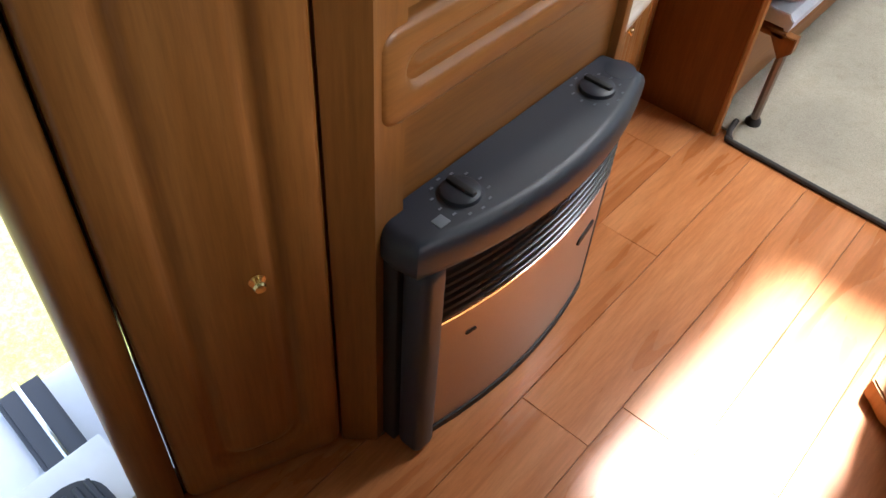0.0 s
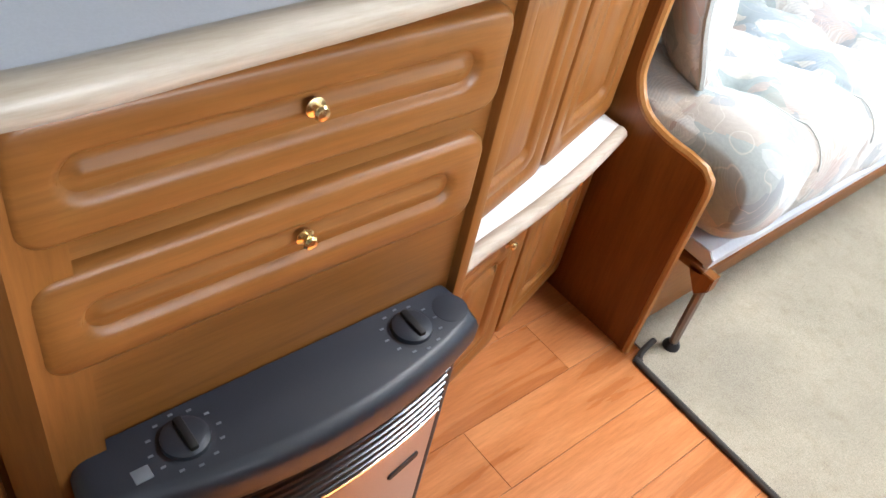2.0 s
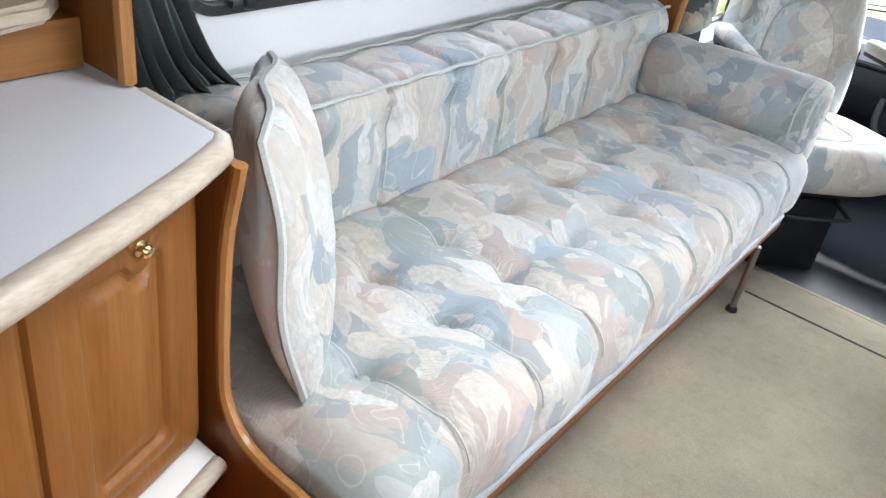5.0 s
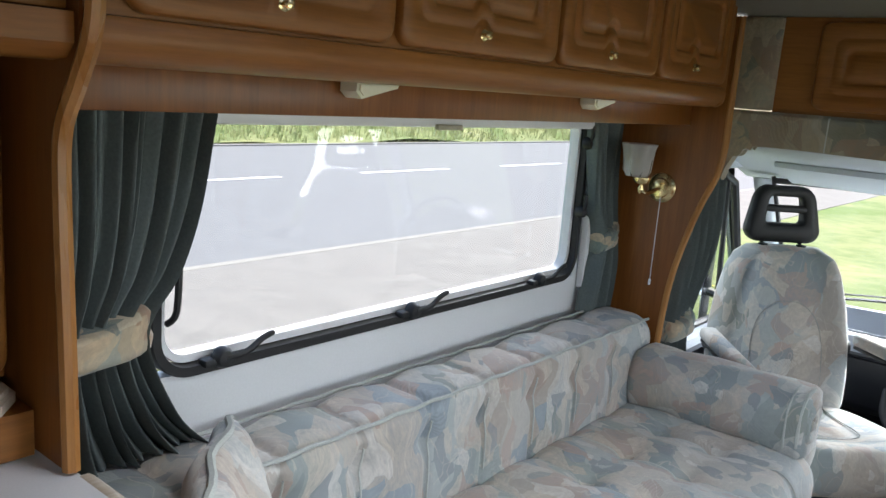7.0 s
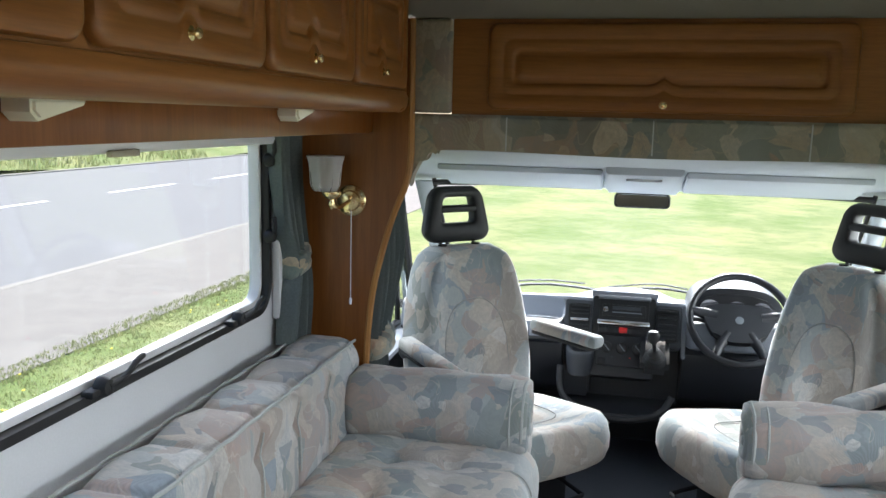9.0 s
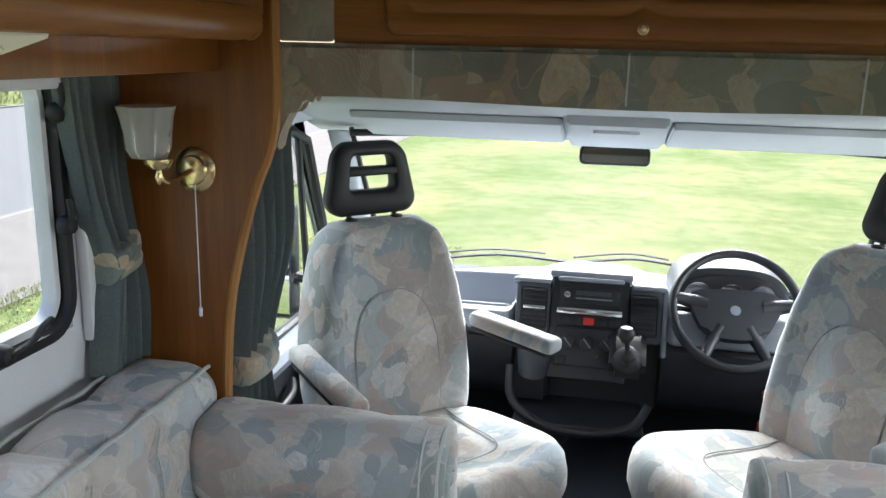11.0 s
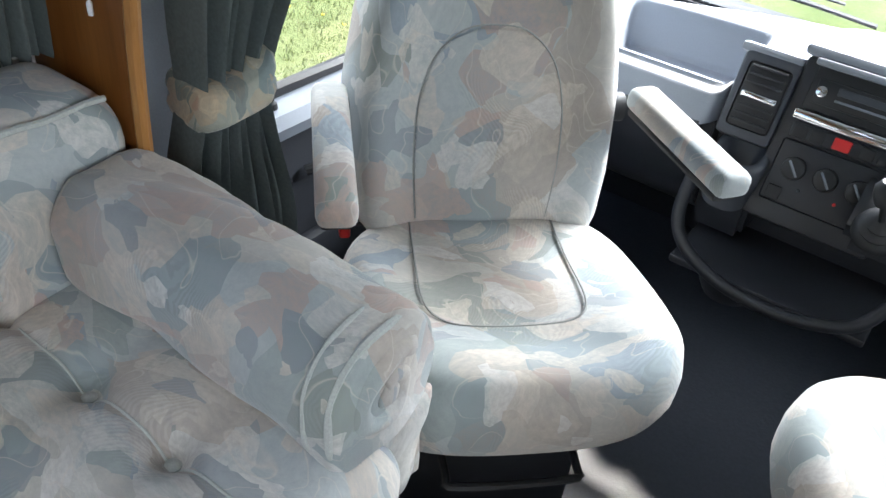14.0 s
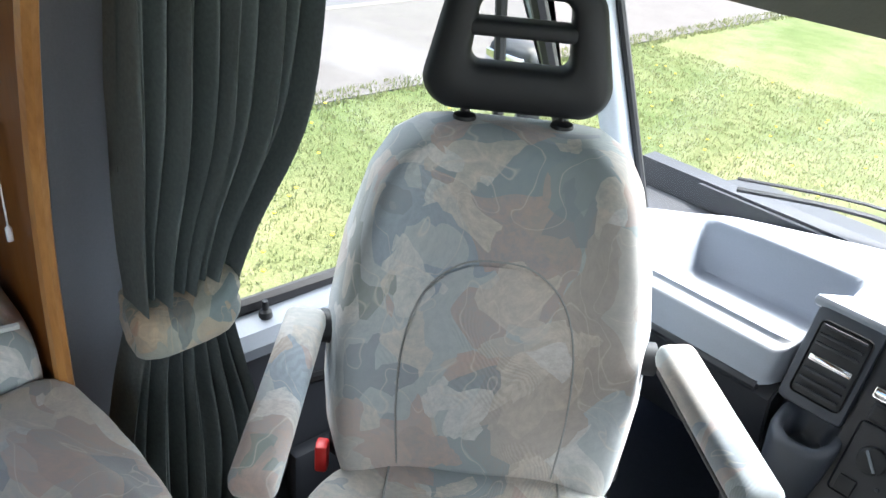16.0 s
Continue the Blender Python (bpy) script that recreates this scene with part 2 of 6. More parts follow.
sheet_cloth = plain("white_sheet_cloth", (0.48, 0.50, 0.54), 0.85, var=0.06, scale=120, bumps=0.2)


def carpet_mat():
    m, nt, b = mat("fawn_carpet", 0.97, spec=0.15)
    v = coords(nt)
    n1 = node(nt, "ShaderNodeTexNoise", Scale=420.0, Detail=4.0, Roughness=0.7)
    n2 = node(nt, "ShaderNodeTexNoise", Scale=4.0, Detail=5.0)
    n3 = node(nt, "ShaderNodeTexNoise", Scale=28.0, Detail=4.0)
    for n in (n1, n2, n3):
        nt.links.new(v, n.inputs[0])
    a = ramp(nt, n1.outputs[0], [(0.3, (0.24, 0.21, 0.165)), (0.7, (0.43, 0.385, 0.31))])
    c = ramp(nt, n2.outputs[0], [(0.3, (0.82, 0.82, 0.82)), (0.7, (1.05, 1.04, 1.02))])
    d = ramp(nt, n3.outputs[0], [(0.25, (0.9, 0.89, 0.87)), (0.5, (1, 1, 1))])
    nt.links.new(mix(nt, 1.0, mix(nt, 1.0, a, c, "MULTIPLY"), d, "MULTIPLY"), b.inputs["Base Color"])
    bump(nt, b, n1.outputs[0], 0.5, 0.003)
    return m


carpet_m = carpet_mat()
pillar_grey = plain("pillar_trim_plastic", (0.19, 0.21, 0.245), 0.6, var=0.08, scale=300, bumps=0.12)


def grass_mat():
    m, nt, b = mat("mown_grass", 0.95, spec=0.15)
    v = coords(nt)
    n1 = node(nt, "ShaderNodeTexNoise", Scale=45.0, Detail=6.0, Roughness=0.7)
    n2 = node(nt, "ShaderNodeTexNoise", Scale=0.55, Detail=5.0)
    n3 = node(nt, "ShaderNodeTexNoise", Scale=3.5, Detail=4.0)
    for n in (n1, n2, n3):
        nt.links.new(v, n.inputs[0])
    a = ramp(nt, n1.outputs[0], [(0.25, (0.09, 0.112, 0.05)), (0.5, (0.165, 0.195, 0.095)), (0.8, (0.28, 0.30, 0.17))])
    c = ramp(nt, n2.outputs[0], [(0.33, (0.74, 0.86, 0.66)), (0.5, (1.0, 1.0, 0.95)), (0.67, (1.35, 1.2, 1.2))])
    d = ramp(nt, n3.outputs[0], [(0.3, (0.8, 0.86, 0.75)), (0.7, (1.15, 1.1, 1.1))])
    nt.links.new(mix(nt, 1.0, mix(nt, 1.0, a, c, "MULTIPLY"), d, "MULTIPLY"), b.inputs["Base Color"])
    bump(nt, b, n1.outputs[0], 0.6, 0.02)
    return m


grass_m = grass_mat()


def glass_mat(name, tint=(1, 1, 1), rough=0.0):
    m, nt, b = mat(name, rough)
    out = nt.nodes["Material Output"]
    tr = node(nt, "ShaderNodeBsdfTransparent")
    tr.inputs[0].default_value = (*tint, 1)
    gl = node(nt, "ShaderNodeBsdfGlossy", Roughness=0.03)
    mx = nt.nodes.new("ShaderNodeMixShader")
    lw = node(nt, "ShaderNodeLayerWeight", Blend=0.5)
    pw = nt.nodes.new("ShaderNodeMath")
    pw.operation, pw.inputs[1].default_value = "POWER", 5.0
    sc_ = nt.nodes.new("ShaderNodeMath")
    sc_.operation, sc_.inputs[1].default_value, sc_.inputs[2].default_value = "MULTIPLY_ADD", 0.5, 0.025
    nt.links.new(lw.outputs["Facing"], pw.inputs[0])
    nt.links.new(pw.outputs[0], sc_.inputs[0])
    nt.links.new(sc_.outputs[0], mx.inputs[0])
    nt.links.new(tr.outputs[0], mx.inputs[1]), nt.links.new(gl.outputs[0], mx.inputs[2])
    nt.links.new(mx.outputs[0], out.inputs[0])
    return m


def blade_mat():
    m, nt, b = mat("grass_blade", 0.8, base=(0.20, 0.235, 0.105), spec=0.1)
    inf = nt.nodes.new("ShaderNodeNewGeometry")
    c = ramp(nt, inf.outputs["Random Per Island"], [(0.0, (0.20, 0.235, 0.10)), (0.5, (0.27, 0.30, 0.14)), (1.0, (0.36, 0.35, 0.20))])
    nt.links.new(c, b.inputs["Base Color"])
    tl = node(nt, "ShaderNodeBsdfTranslucent")
    nt.links.new(c, tl.inputs[0])
    mx = node(nt, "ShaderNodeMixShader", Fac=0.5)
    nt.links.new(b.outputs[0], mx.inputs[1]), nt.links.new(tl.outputs[0], mx.inputs[2])
    nt.links.new(mx.outputs[0], nt.nodes["Material Output"].inputs[0])
    return m


blade_m = blade_mat()
glass = glass_mat("window_pane", (0.95, 0.97, 0.97))
mirror_m, _, _ = mat("mirror", 0.02, 1.0, (0.85, 0.86, 0.88))


# ---- building helpers ----
ROOT = {}


def thing(name, label, category, at=(0, 0, 0), group="", kind=""):
    ob = tagged(new(name), label, category, group, kind)
    ob.location = at
    ROOT[ob.name] = Vector(at)
    return ob


def finish(bm, m, name, smooth=40):
    bmesh.ops.recalc_face_normals(bm, faces=bm.faces)
    me = bpy.data.meshes.new(name)
    bm.to_mesh(me)
    bm.free()
    me.materials.append(m)
    if smooth:
        me.shade_smooth()
        me.set_sharp_from_angle(angle=radians(smooth))
    return me


def part(name, bm, m, parent, label="", smooth=40):
    """One mesh under a thing or a part; bm is in world metres unless its root stands at the origin."""
    top = parent
    while top.parent:
        top = top.parent
    bmesh.ops.translate(bm, verts=bm.verts, vec=-ROOT[top.name])
    ob = new(name, finish(bm, m, name, smooth))
    ob.parent = parent
    return tagged(ob, label)


def solo(name, bm, m, label, category, kind="", group="", smooth=40):
    """A thing that is one mesh."""
    ob = new(name, finish(bm, m, name, smooth))
    ROOT[ob.name] = Vector((0, 0, 0))
    return tagged(ob, label, category, group, kind)


def box(x0, x1, y0, y1, z0, z1, r=0.0, seg=2, bm=None):
    own = bmesh.new()
    bmesh.ops.create_cube(own, size=1.0)
    for v in own.verts:
        v.co = Vector(((x0 + x1) / 2 + v.co.x * (x1 - x0), (y0 + y1) / 2 + v.co.y * (y1 - y0), (z0 + z1) / 2 + v.co.z * (z1 - z0)))
    if r:
        bmesh.ops.bevel(own, geom=own.edges[:], offset=r, segments=seg, affect="EDGES", profile=0.5)
    return join(bm, own)


def join(bm, own):
    if bm is None:
        return own
    me = bpy.data.meshes.new("tmp")
    own.to_mesh(me)
    own.free()
    bm.from_mesh(me)
    bpy.data.meshes.remove(me)
    return bm


def prism(pts, axis, a, b, r=0.0, bm=None):
    """A flat outline pushed along an axis; pts lie in the other two axes, in order."""
    own = bmesh.new()
    put = {0: lambda p, t: (t, p[0], p[1]), 1: lambda p, t: (p[0], t, p[1]), 2: lambda p, t: (p[0], p[1], t)}[axis]
    lo = [own.verts.new(put(p, a)) for p in pts]
    hi = [own.verts.new(put(p, b)) for p in pts]
    n = len(pts)
    own.faces.new(lo), own.faces.new(hi[::-1])
    for i in range(n):
        own.faces.new((lo[i], lo[(i + 1) % n], hi[(i + 1) % n], hi[i]))
    if r:
        rim = [e for e in own.edges if len({v in lo for v in e.verts}) == 1]
        bmesh.ops.bevel(own, geom=rim, offset=r, segments=2, affect="EDGES")
    return join(bm, own)


def loft(loops, cap=True, closed=True, bm=None):
    own = bmesh.new()
    rows = [[own.verts.new(p) for p in loop] for loop in loops]
    for a, b in zip(rows, rows[1:]):
        n = len(a)
        for i in range(n if closed else n - 1):
            own.faces.new((a[i], a[(i + 1) % n], b[(i + 1) % n], b[i]))
    if cap:
        own.faces.new(rows[0][::-1]), own.faces.new(rows[-1])
    return join(bm, own)


def tube(path, r, n=10, cap=True, bm=None, closed=False):
    """A round bar along a path; r is one radius or one for each point."""
    P = [Vector(p) for p in path]
    loops, side = [], None
    for i, p in enumerate(P):
        if closed:
            d = (P[(i + 1) % len(P)] - P[i - 1]).normalized()
        else:
            d = (P[min(i + 1, len(P) - 1)] - P[max(i - 1, 0)]).normalized()
        if side is None:
            side = d.orthogonal().normalized()
        side = (side - d * side.dot(d)).normalized()
        up = d.cross(side)
        rad = r[i] if isinstance(r, (list, tuple)) else r
        loops.append([p + (side * math.cos(a) + up * math.sin(a)) * rad for a in [2 * math.pi * k / n for k in range(n)]])
    if closed:
        return loft(loops + [loops[0]], cap=False, bm=bm)
    return loft(loops, cap, bm=bm)


def lathe(profile, m=None, n=20, bm=None):
    """Profile of (radius, height) turned round z, then moved by m."""
    loops = [[Vector((max(r, 1e-4) * math.cos(2 * math.pi * k / n), max(r, 1e-4) * math.sin(2 * math.pi * k / n), z)) for k in range(n)] for r, z in profile]
    own = loft(loops)
    if m is not None:
        own.transform(m)
    return join(bm, own)


def rrect(w, h, r, n=5):
    """A rounded rectangle round the origin."""
    r = max(0.0005, min(r, w / 2 - 1e-4, h / 2 - 1e-4))
    pts = []
    for cx, cy, a0 in ((w / 2 - r, h / 2 - r, 0), (-w / 2 + r, h / 2 - r, 90), (-w / 2 + r, -h / 2 + r, 180), (w / 2 - r, -h / 2 + r, 270)):
        for k in range(n + 1):
            a = radians(a0 + 90 * k / n)
            pts.append((cx + r * math.cos(a), cy + r * math.sin(a)))
    return pts


def ring_slab(w, h, rings, n=5):
    """A slab in x and y built of stacked rounded outlines: (inset, depth, radius)."""
    loops = [[Vector((x, y, d)) for x, y in rrect(w - 2 * i, h - 2 * i, r, n)] for i, d, r in rings]
    return loft(loops)


def basis(o, u, v):
    u, v = Vector(u).normalized(), Vector(v).normalized()
    n = u.cross(v)
    return Matrix.Translation(o) @ Matrix((u, v, n)).transposed().to_4x4()


def curve(pts, n=6):
    """Points smoothed through a list of 2D or 3D points (Catmull-Rom)."""
    P = [Vector(p) for p in pts]
    out = []
    for i in range(len(P) - 1):
        a, b, c, d = P[max(i - 1, 0)], P[i], P[i + 1], P[min(i + 2, len(P) - 1)]
        for k in range(n):
            t = k / n
            out.append(0.5 * ((2 * b) + (c - a) * t + (2 * a - 5 * b + 4 * c - d) * t * t + (3 * b - a - 3 * c + d) * t ** 3))
    return out + [P[-1]]


def sheet(f, nu, nv, bm=None):
    """A surface patch f(u, v) with u and v from 0 to 1."""
    own = bmesh.new()
    g = [[own.verts.new(f(i / nu, j / nv)) for j in range(nv + 1)] for i in range(nu + 1)]
    for i in range(nu):
        for j in range(nv):
            own.faces.new((g[i][j], g[i + 1][j], g[i + 1][j + 1], g[i][j + 1]))
    return join(bm, own)


def fine_rrect(w, h, r):
    """A rounded rectangle with short, even pieces along its sides."""
    rough = rrect(w, h, r, 5)
    nx_, ny_ = 36, 30
    loop = []
    for i, p in enumerate(rough):
        q = rough[(i + 1) % len(rough)]
        flat = i % 6 == 5
        n = (nx_ if (i // 6) % 2 == 0 else ny_) if flat else 1
        loop += [(p[0] + (q[0] - p[0]) * k / n, p[1] + (q[1] - p[1]) * k / n) for k in range(n)]
    return loop


def scooped_front(w, h, t, margin, r, kx, side):
    """A moulded front whose routed groove steps aside round the knob; side is -1 (bottom) or 1 (top)."""
    k = margin
    rings = [(0.0, 0.0, r), (0.0, t * 0.55, r), (0.003, t * 0.85, r), (0.010, t, r * 0.8), (k - 0.016, t, 0.03), (k - 0.011, t - 0.0035, 0.028), (k - 0.006, t - 0.0035, 0.026), (k, t - 0.0005, 0.024),
             (k + 0.016, t - 0.0005, 0.022), (k + 0.02, t - 0.003, 0.02), (k + 0.025, t - 0.009, 0.018), (k + 0.033, t - 0.010, 0.016), (k + 0.043, t - 0.004, 0.014), (k + 0.05, t - 0.001, 0.012)]
    loops = []
    for ins, d, rad_ in rings:
        lp = []
        for x, y in fine_rrect(w - 2 * ins, h - 2 * ins, rad_):
            if ins > 0.012 and y * side > 0:
                y -= side * 0.020 * math.exp(-((x - kx) / 0.022) ** 4) * smooth_in(abs(y) / (h / 2 - ins))
            lp.append(Vector((x, y, d)))
        loops.append(lp)
    return loft(loops)


def smooth_in(q):
    return max(0.0, min(1.0, (q - 0.9) / 0.1))


def door_front(w, h, t=0.02, margin=0.05, r=0.02, slot=False):
    """A moulded cupboard front with a routed panel."""
    k = min(margin, h * 0.32, w * 0.32)
    pr = (h - 2 * k) / 2 if slot else 0.018
    rings = [(0.0, 0.0, r), (0.0, t * 0.55, r), (0.003, t * 0.85, r), (0.009, t, r * 0.8),
             (k - 0.008, t, pr + 0.008), (k - 0.002, t - 0.002, pr + 0.002), (k + 0.004, t - 0.009, pr), (k + 0.013, t - 0.009, max(0.004, pr - 0.012)),
             (k + 0.020, t - 0.004, max(0.004, pr - 0.02)), (k + 0.026, t - 0.001, max(0.003, pr - 0.026)), (k + 0.03, t - 0.001, max(0.002, pr - 0.03))]
    rings = [q for q in rings if q[0] < min(w, h) / 2 - 0.002]
    return ring_slab(w, h, rings, 6)


KNOB = [(r_ * 0.85, h_ * 0.85) for r_, h_ in [(0.003, 0.0), (0.0125, 0.0), (0.013, 0.002), (0.009, 0.0035), (0.005, 0.005), (0.005, 0.009), (0.009, 0.012), (0.0105, 0.0155), (0.008, 0.019), (0.002, 0.0205)]]


# ---- the large structure ----
XL, XR, CX = -1.0, 1.26, 0.13
CEIL = 1.98
REAR = -0.9


def structure(name, bm, m, label, smooth=0):
    return solo(name, bm, m, label, name.split("_")[0], "structure", smooth=smooth)


floor = structure("floor", box(XL, XR, 0.7, 4.2, -0.06, -0.006, bm=box(-0.47, XR, REAR, 0.7, -0.06, -0.006)), trim_tape, "dark underfloor below the laminate planks")
# left wall with the entrance opening and the lounge window
T = 0.04
WY0, WY1, WZ0, WZ1 = 2.27, 3.86, 0.972, 1.535
DY0, DY1, DZ1 = -0.30, 0.66, 1.85
bm = box(XL - T, XL, REAR, DY0, -0.25, 2.02)
box(XL - T, XL, DY0, DY1, DZ1, 2.02, bm=bm)
box(XL - T, XL, DY1, WY0, -0.25, 2.02, bm=bm)
box(XL - T, XL, WY0, WY1, -0.25, WZ0, bm=bm)
box(XL - T, XL, WY0, WY1, WZ1, 2.02, bm=bm)
box(XL - T, XL, WY1, 4.12, -0.25, 2.02, bm=bm)
structure("wall_left", bm, wall_board, "white textured wallboard side wall with window")
RY0, RY1 = 2.2, 3.8
bm = box(XR, XR + T, REAR, 0.72, -0.25, 2.02)
box(XR, XR + T, 1.68, RY0, -0.25, 2.02, bm=bm)
# opening of the assumed, unseen galley window
box(XR, XR + T, 0.72, 1.68, -0.25, 1.05, bm=bm)
box(XR, XR + T, 0.72, 1.68, 1.55, 2.02, bm=bm)
box(XR, XR + T, RY0, RY1, -0.25, 0.95, bm=bm)
box(XR, XR + T, RY0, RY1, 1.55, 2.02, bm=bm)
box(XR, XR + T, RY1, 4.12, -0.25, 2.02, bm=bm)
structure("wall_right", bm, wall_board, "white textured wallboard side wall")
structure("wall_rear", box(XL - T, XR + T, REAR - T, REAR, -0.25, 2.02), wall_board, "white wallboard at the back of the van")
# ceiling with the rooflight opening, dropping towards the cab
HX0, HX1, HY0, HY1 = -0.01, 0.40, 2.04, 2.75
bm = box(XL, HX0, REAR, 3.55, CEIL, CEIL + 0.04)
box(HX1, XR, REAR, 3.55, CEIL, CEIL + 0.04, bm=bm)
box(HX0, HX1, REAR, HY0, CEIL, CEIL + 0.04, bm=bm)
box(HX0, HX1, HY1, 3.55, CEIL, CEIL + 0.04, bm=bm)
prism([(3.55, CEIL), (4.08, 1.86), (4.12, 1.86), (4.12, 1.9), (3.55, CEIL + 0.04)], 0, XL, XR, bm=bm)
structure("ceiling", bm, lining, "soft beige lined ceiling sloping to the cab")
structure("cab_floor", box(XL, XR, 4.2, 5.75, -0.10, -0.055), cab_mat, "black ribbed rubber cab floor mat")
structure("cab_step", box(XL, XR, 4.195, 4.215, -0.10, 0.006, 0.002), carpet_m, "carpeted step edge at the cab")

# carpet sheet with a dark bound edge
bm = prism([(-0.215, 1.985), (-0.205, 1.957), (-0.18, 1.945), (0.34, 1.925), (XR, 1.91), (XR, 4.19), (-0.93, 4.19), (-0.93, 2.0)], 2, -0.004, 0.008, 0.003)
structure("carpet", bm, carpet_m, "worn fawn loop carpet with dark bound edge")
bm = tube(curve([(-0.222, 2.03, 0.007), (-0.215, 1.98, 0.007), (-0.2, 1.953, 0.007), (-0.16, 1.943, 0.007), (0.34, 1.922, 0.007), (XR, 1.907, 0.007)], 6), 0.0075, 8)
structure("trim_carpet", bm, trim_tape, "dark bound carpet edge", 40)
structure("trim_carpet_seam", box(-0.2, 0.45, 3.995, 4.003, 0.004, 0.0105), trim_tape, "dark seam across the carpet")


# ---- outside ----
GZ = -0.78
structure("ground", box(-300, 300, -300, 400, GZ - 0.5, GZ), grass_m, "sunlit mown grass field")
structure("pavement", box(-7.7, -5.1, -120, 200, GZ - 0.4, GZ + 0.012), paving, "pale asphalt footpath beside the verge")
structure("kerb", box(-7.86, -7.7, -120, 200, GZ - 0.4, GZ + 0.02, 0.02), kerb_stone, "pale stone kerb")
structure("road", box(-20.5, -7.86, -120, 200, GZ - 0.4, GZ + 0.004), asphalt, "sunlit grey asphalt road")
structure("kerb_far", box(-20.7, -20.5, -120, 200, GZ - 0.4, GZ + 0.06, 0.02), kerb_stone, "far pale stone kerb")
for k in range(14):
    y = -8 + k * 6.0
    structure("road_marking", box(-14.3, -14.15, y, y + 3.4, GZ, GZ + 0.012), road_paint, "white dashed road line")


# ---- side window ----
def window_left():
    w = thing("window_1", "black rubber framed acrylic caravan window with lever catches", "window", (XL, (WY0 + WY1) / 2, WZ0), kind="structure")
    cy, cz, ww, hh = (WY0 + WY1) / 2, (WZ0 + WZ1) / 2, WY1 - WY0, WZ1 - WZ0
    M = basis((XL + 0.003, cy, cz), (0, 1, 0), (0, 0, 1))

    def frame_ring(o0, o1, d0, d1, r, m, name):
        a, b = rrect(ww - 2 * o0, hh - 2 * o0, r, 8), rrect(ww - 2 * o1, hh - 2 * o1, max(r - (o1 - o0), 0.01), 8)
        lo = [[Vector((x, y, d0)) for x, y in a], [Vector((x, y, d1 - 0.004)) for x, y in a],
              [Vector((x * 0.997, y * 0.997, d1)) for x, y in a], [Vector((x * 1.002, y * 1.002, d1)) for x, y in b], [Vector((x, y, d1 - 0.005)) for x, y in b], [Vector((x, y, d0)) for x, y in b]]
        own = loft(lo + [lo[0]], cap=False)
        own.transform(M)
        return part(name, own, m, w)

    frame_ring(-0.008, 0.014, -0.03, 0.010, 0.09, rubber, "window_frame")
    frame_ring(0.016, 0.034, -0.045, -0.012, 0.07, wall_board, "inner_bead")
    own = ring_slab(ww - 0.03, hh - 0.03, [(0, -0.040, 0.07), (0, -0.036, 0.07)], 8)
    own.transform(M)
    pane = part("pane", own, glass, w)
    pane.visible_shadow = False
    # roller blind cassette across the top
    part("blind_cassette", box(XL + 0.004, XL + 0.045, WY0 - 0.02, WY1 + 0.03, 1.478, 1.53, 0.008), white_plastic, w, "pale blind cassette")
    part("blind_catch", box(XL + 0.045, XL + 0.06, 3.02, 3.12, 1.472, 1.486, 0.004), plain("aged_plastic", (0.45, 0.42, 0.32), 0.5), w)
    part("blind_rail", box(XL + 0.004, XL + 0.03, WY1 + 0.025, WY1 + 0.075, 0.93, 1.5, 0.006), white_plastic, w)
    for y, z, tilt in ((2.418, 0.985, 0), (3.012, 0.985, 0), (3.623, 0.985, 0)):
        latch = part("catch", lathe([(0.004, 0), (0.022, 0.0), (0.024, 0.012), (0.017, 0.026), (0.006, 0.03)], basis((XL + 0.012, y, z + 0.01), (0, 1, 0), (0, 0, 1)), 14), black, w, "black lever catch")
        part("lever", tube(curve([(XL + 0.035, y, z + 0.012), (XL + 0.045, y + 0.045, z + 0.02), (XL + 0.046, y + 0.085, z + 0.042), (XL + 0.046, y + 0.115, z + 0.05)], 4), [0.010] + [0.007] * 11 + [0.004], 8), black, latch)
        part("stay", box(XL + 0.0, XL + 0.03, y - 0.045, y + 0.03, z - 0.004, z + 0.012, 0.004), black, latch)
    for z in (1.20, 1.43):
        latch = part("catch", lathe([(0.004, 0), (0.02, 0.0), (0.022, 0.012), (0.016, 0.026), (0.006, 0.03)], basis((XL + 0.01, WY1 - 0.02, z), (0, 1, 0), (0, 0, 1)), 14), black, w)
        part("lever", tube([(XL + 0.03, WY1 - 0.02, z), (XL + 0.042, WY1 - 0.03, z + 0.03), (XL + 0.042, WY1 - 0.035, z + 0.06)], 0.007, 8), black, latch)
    part("lever", tube(curve([(XL + 0.02, WY0 + 0.02, 1.09), (XL + 0.045, WY0 + 0.025, 1.12), (XL + 0.045, WY0 + 0.03, 1.22)], 4), 0.007, 8), black, w)


window_left()


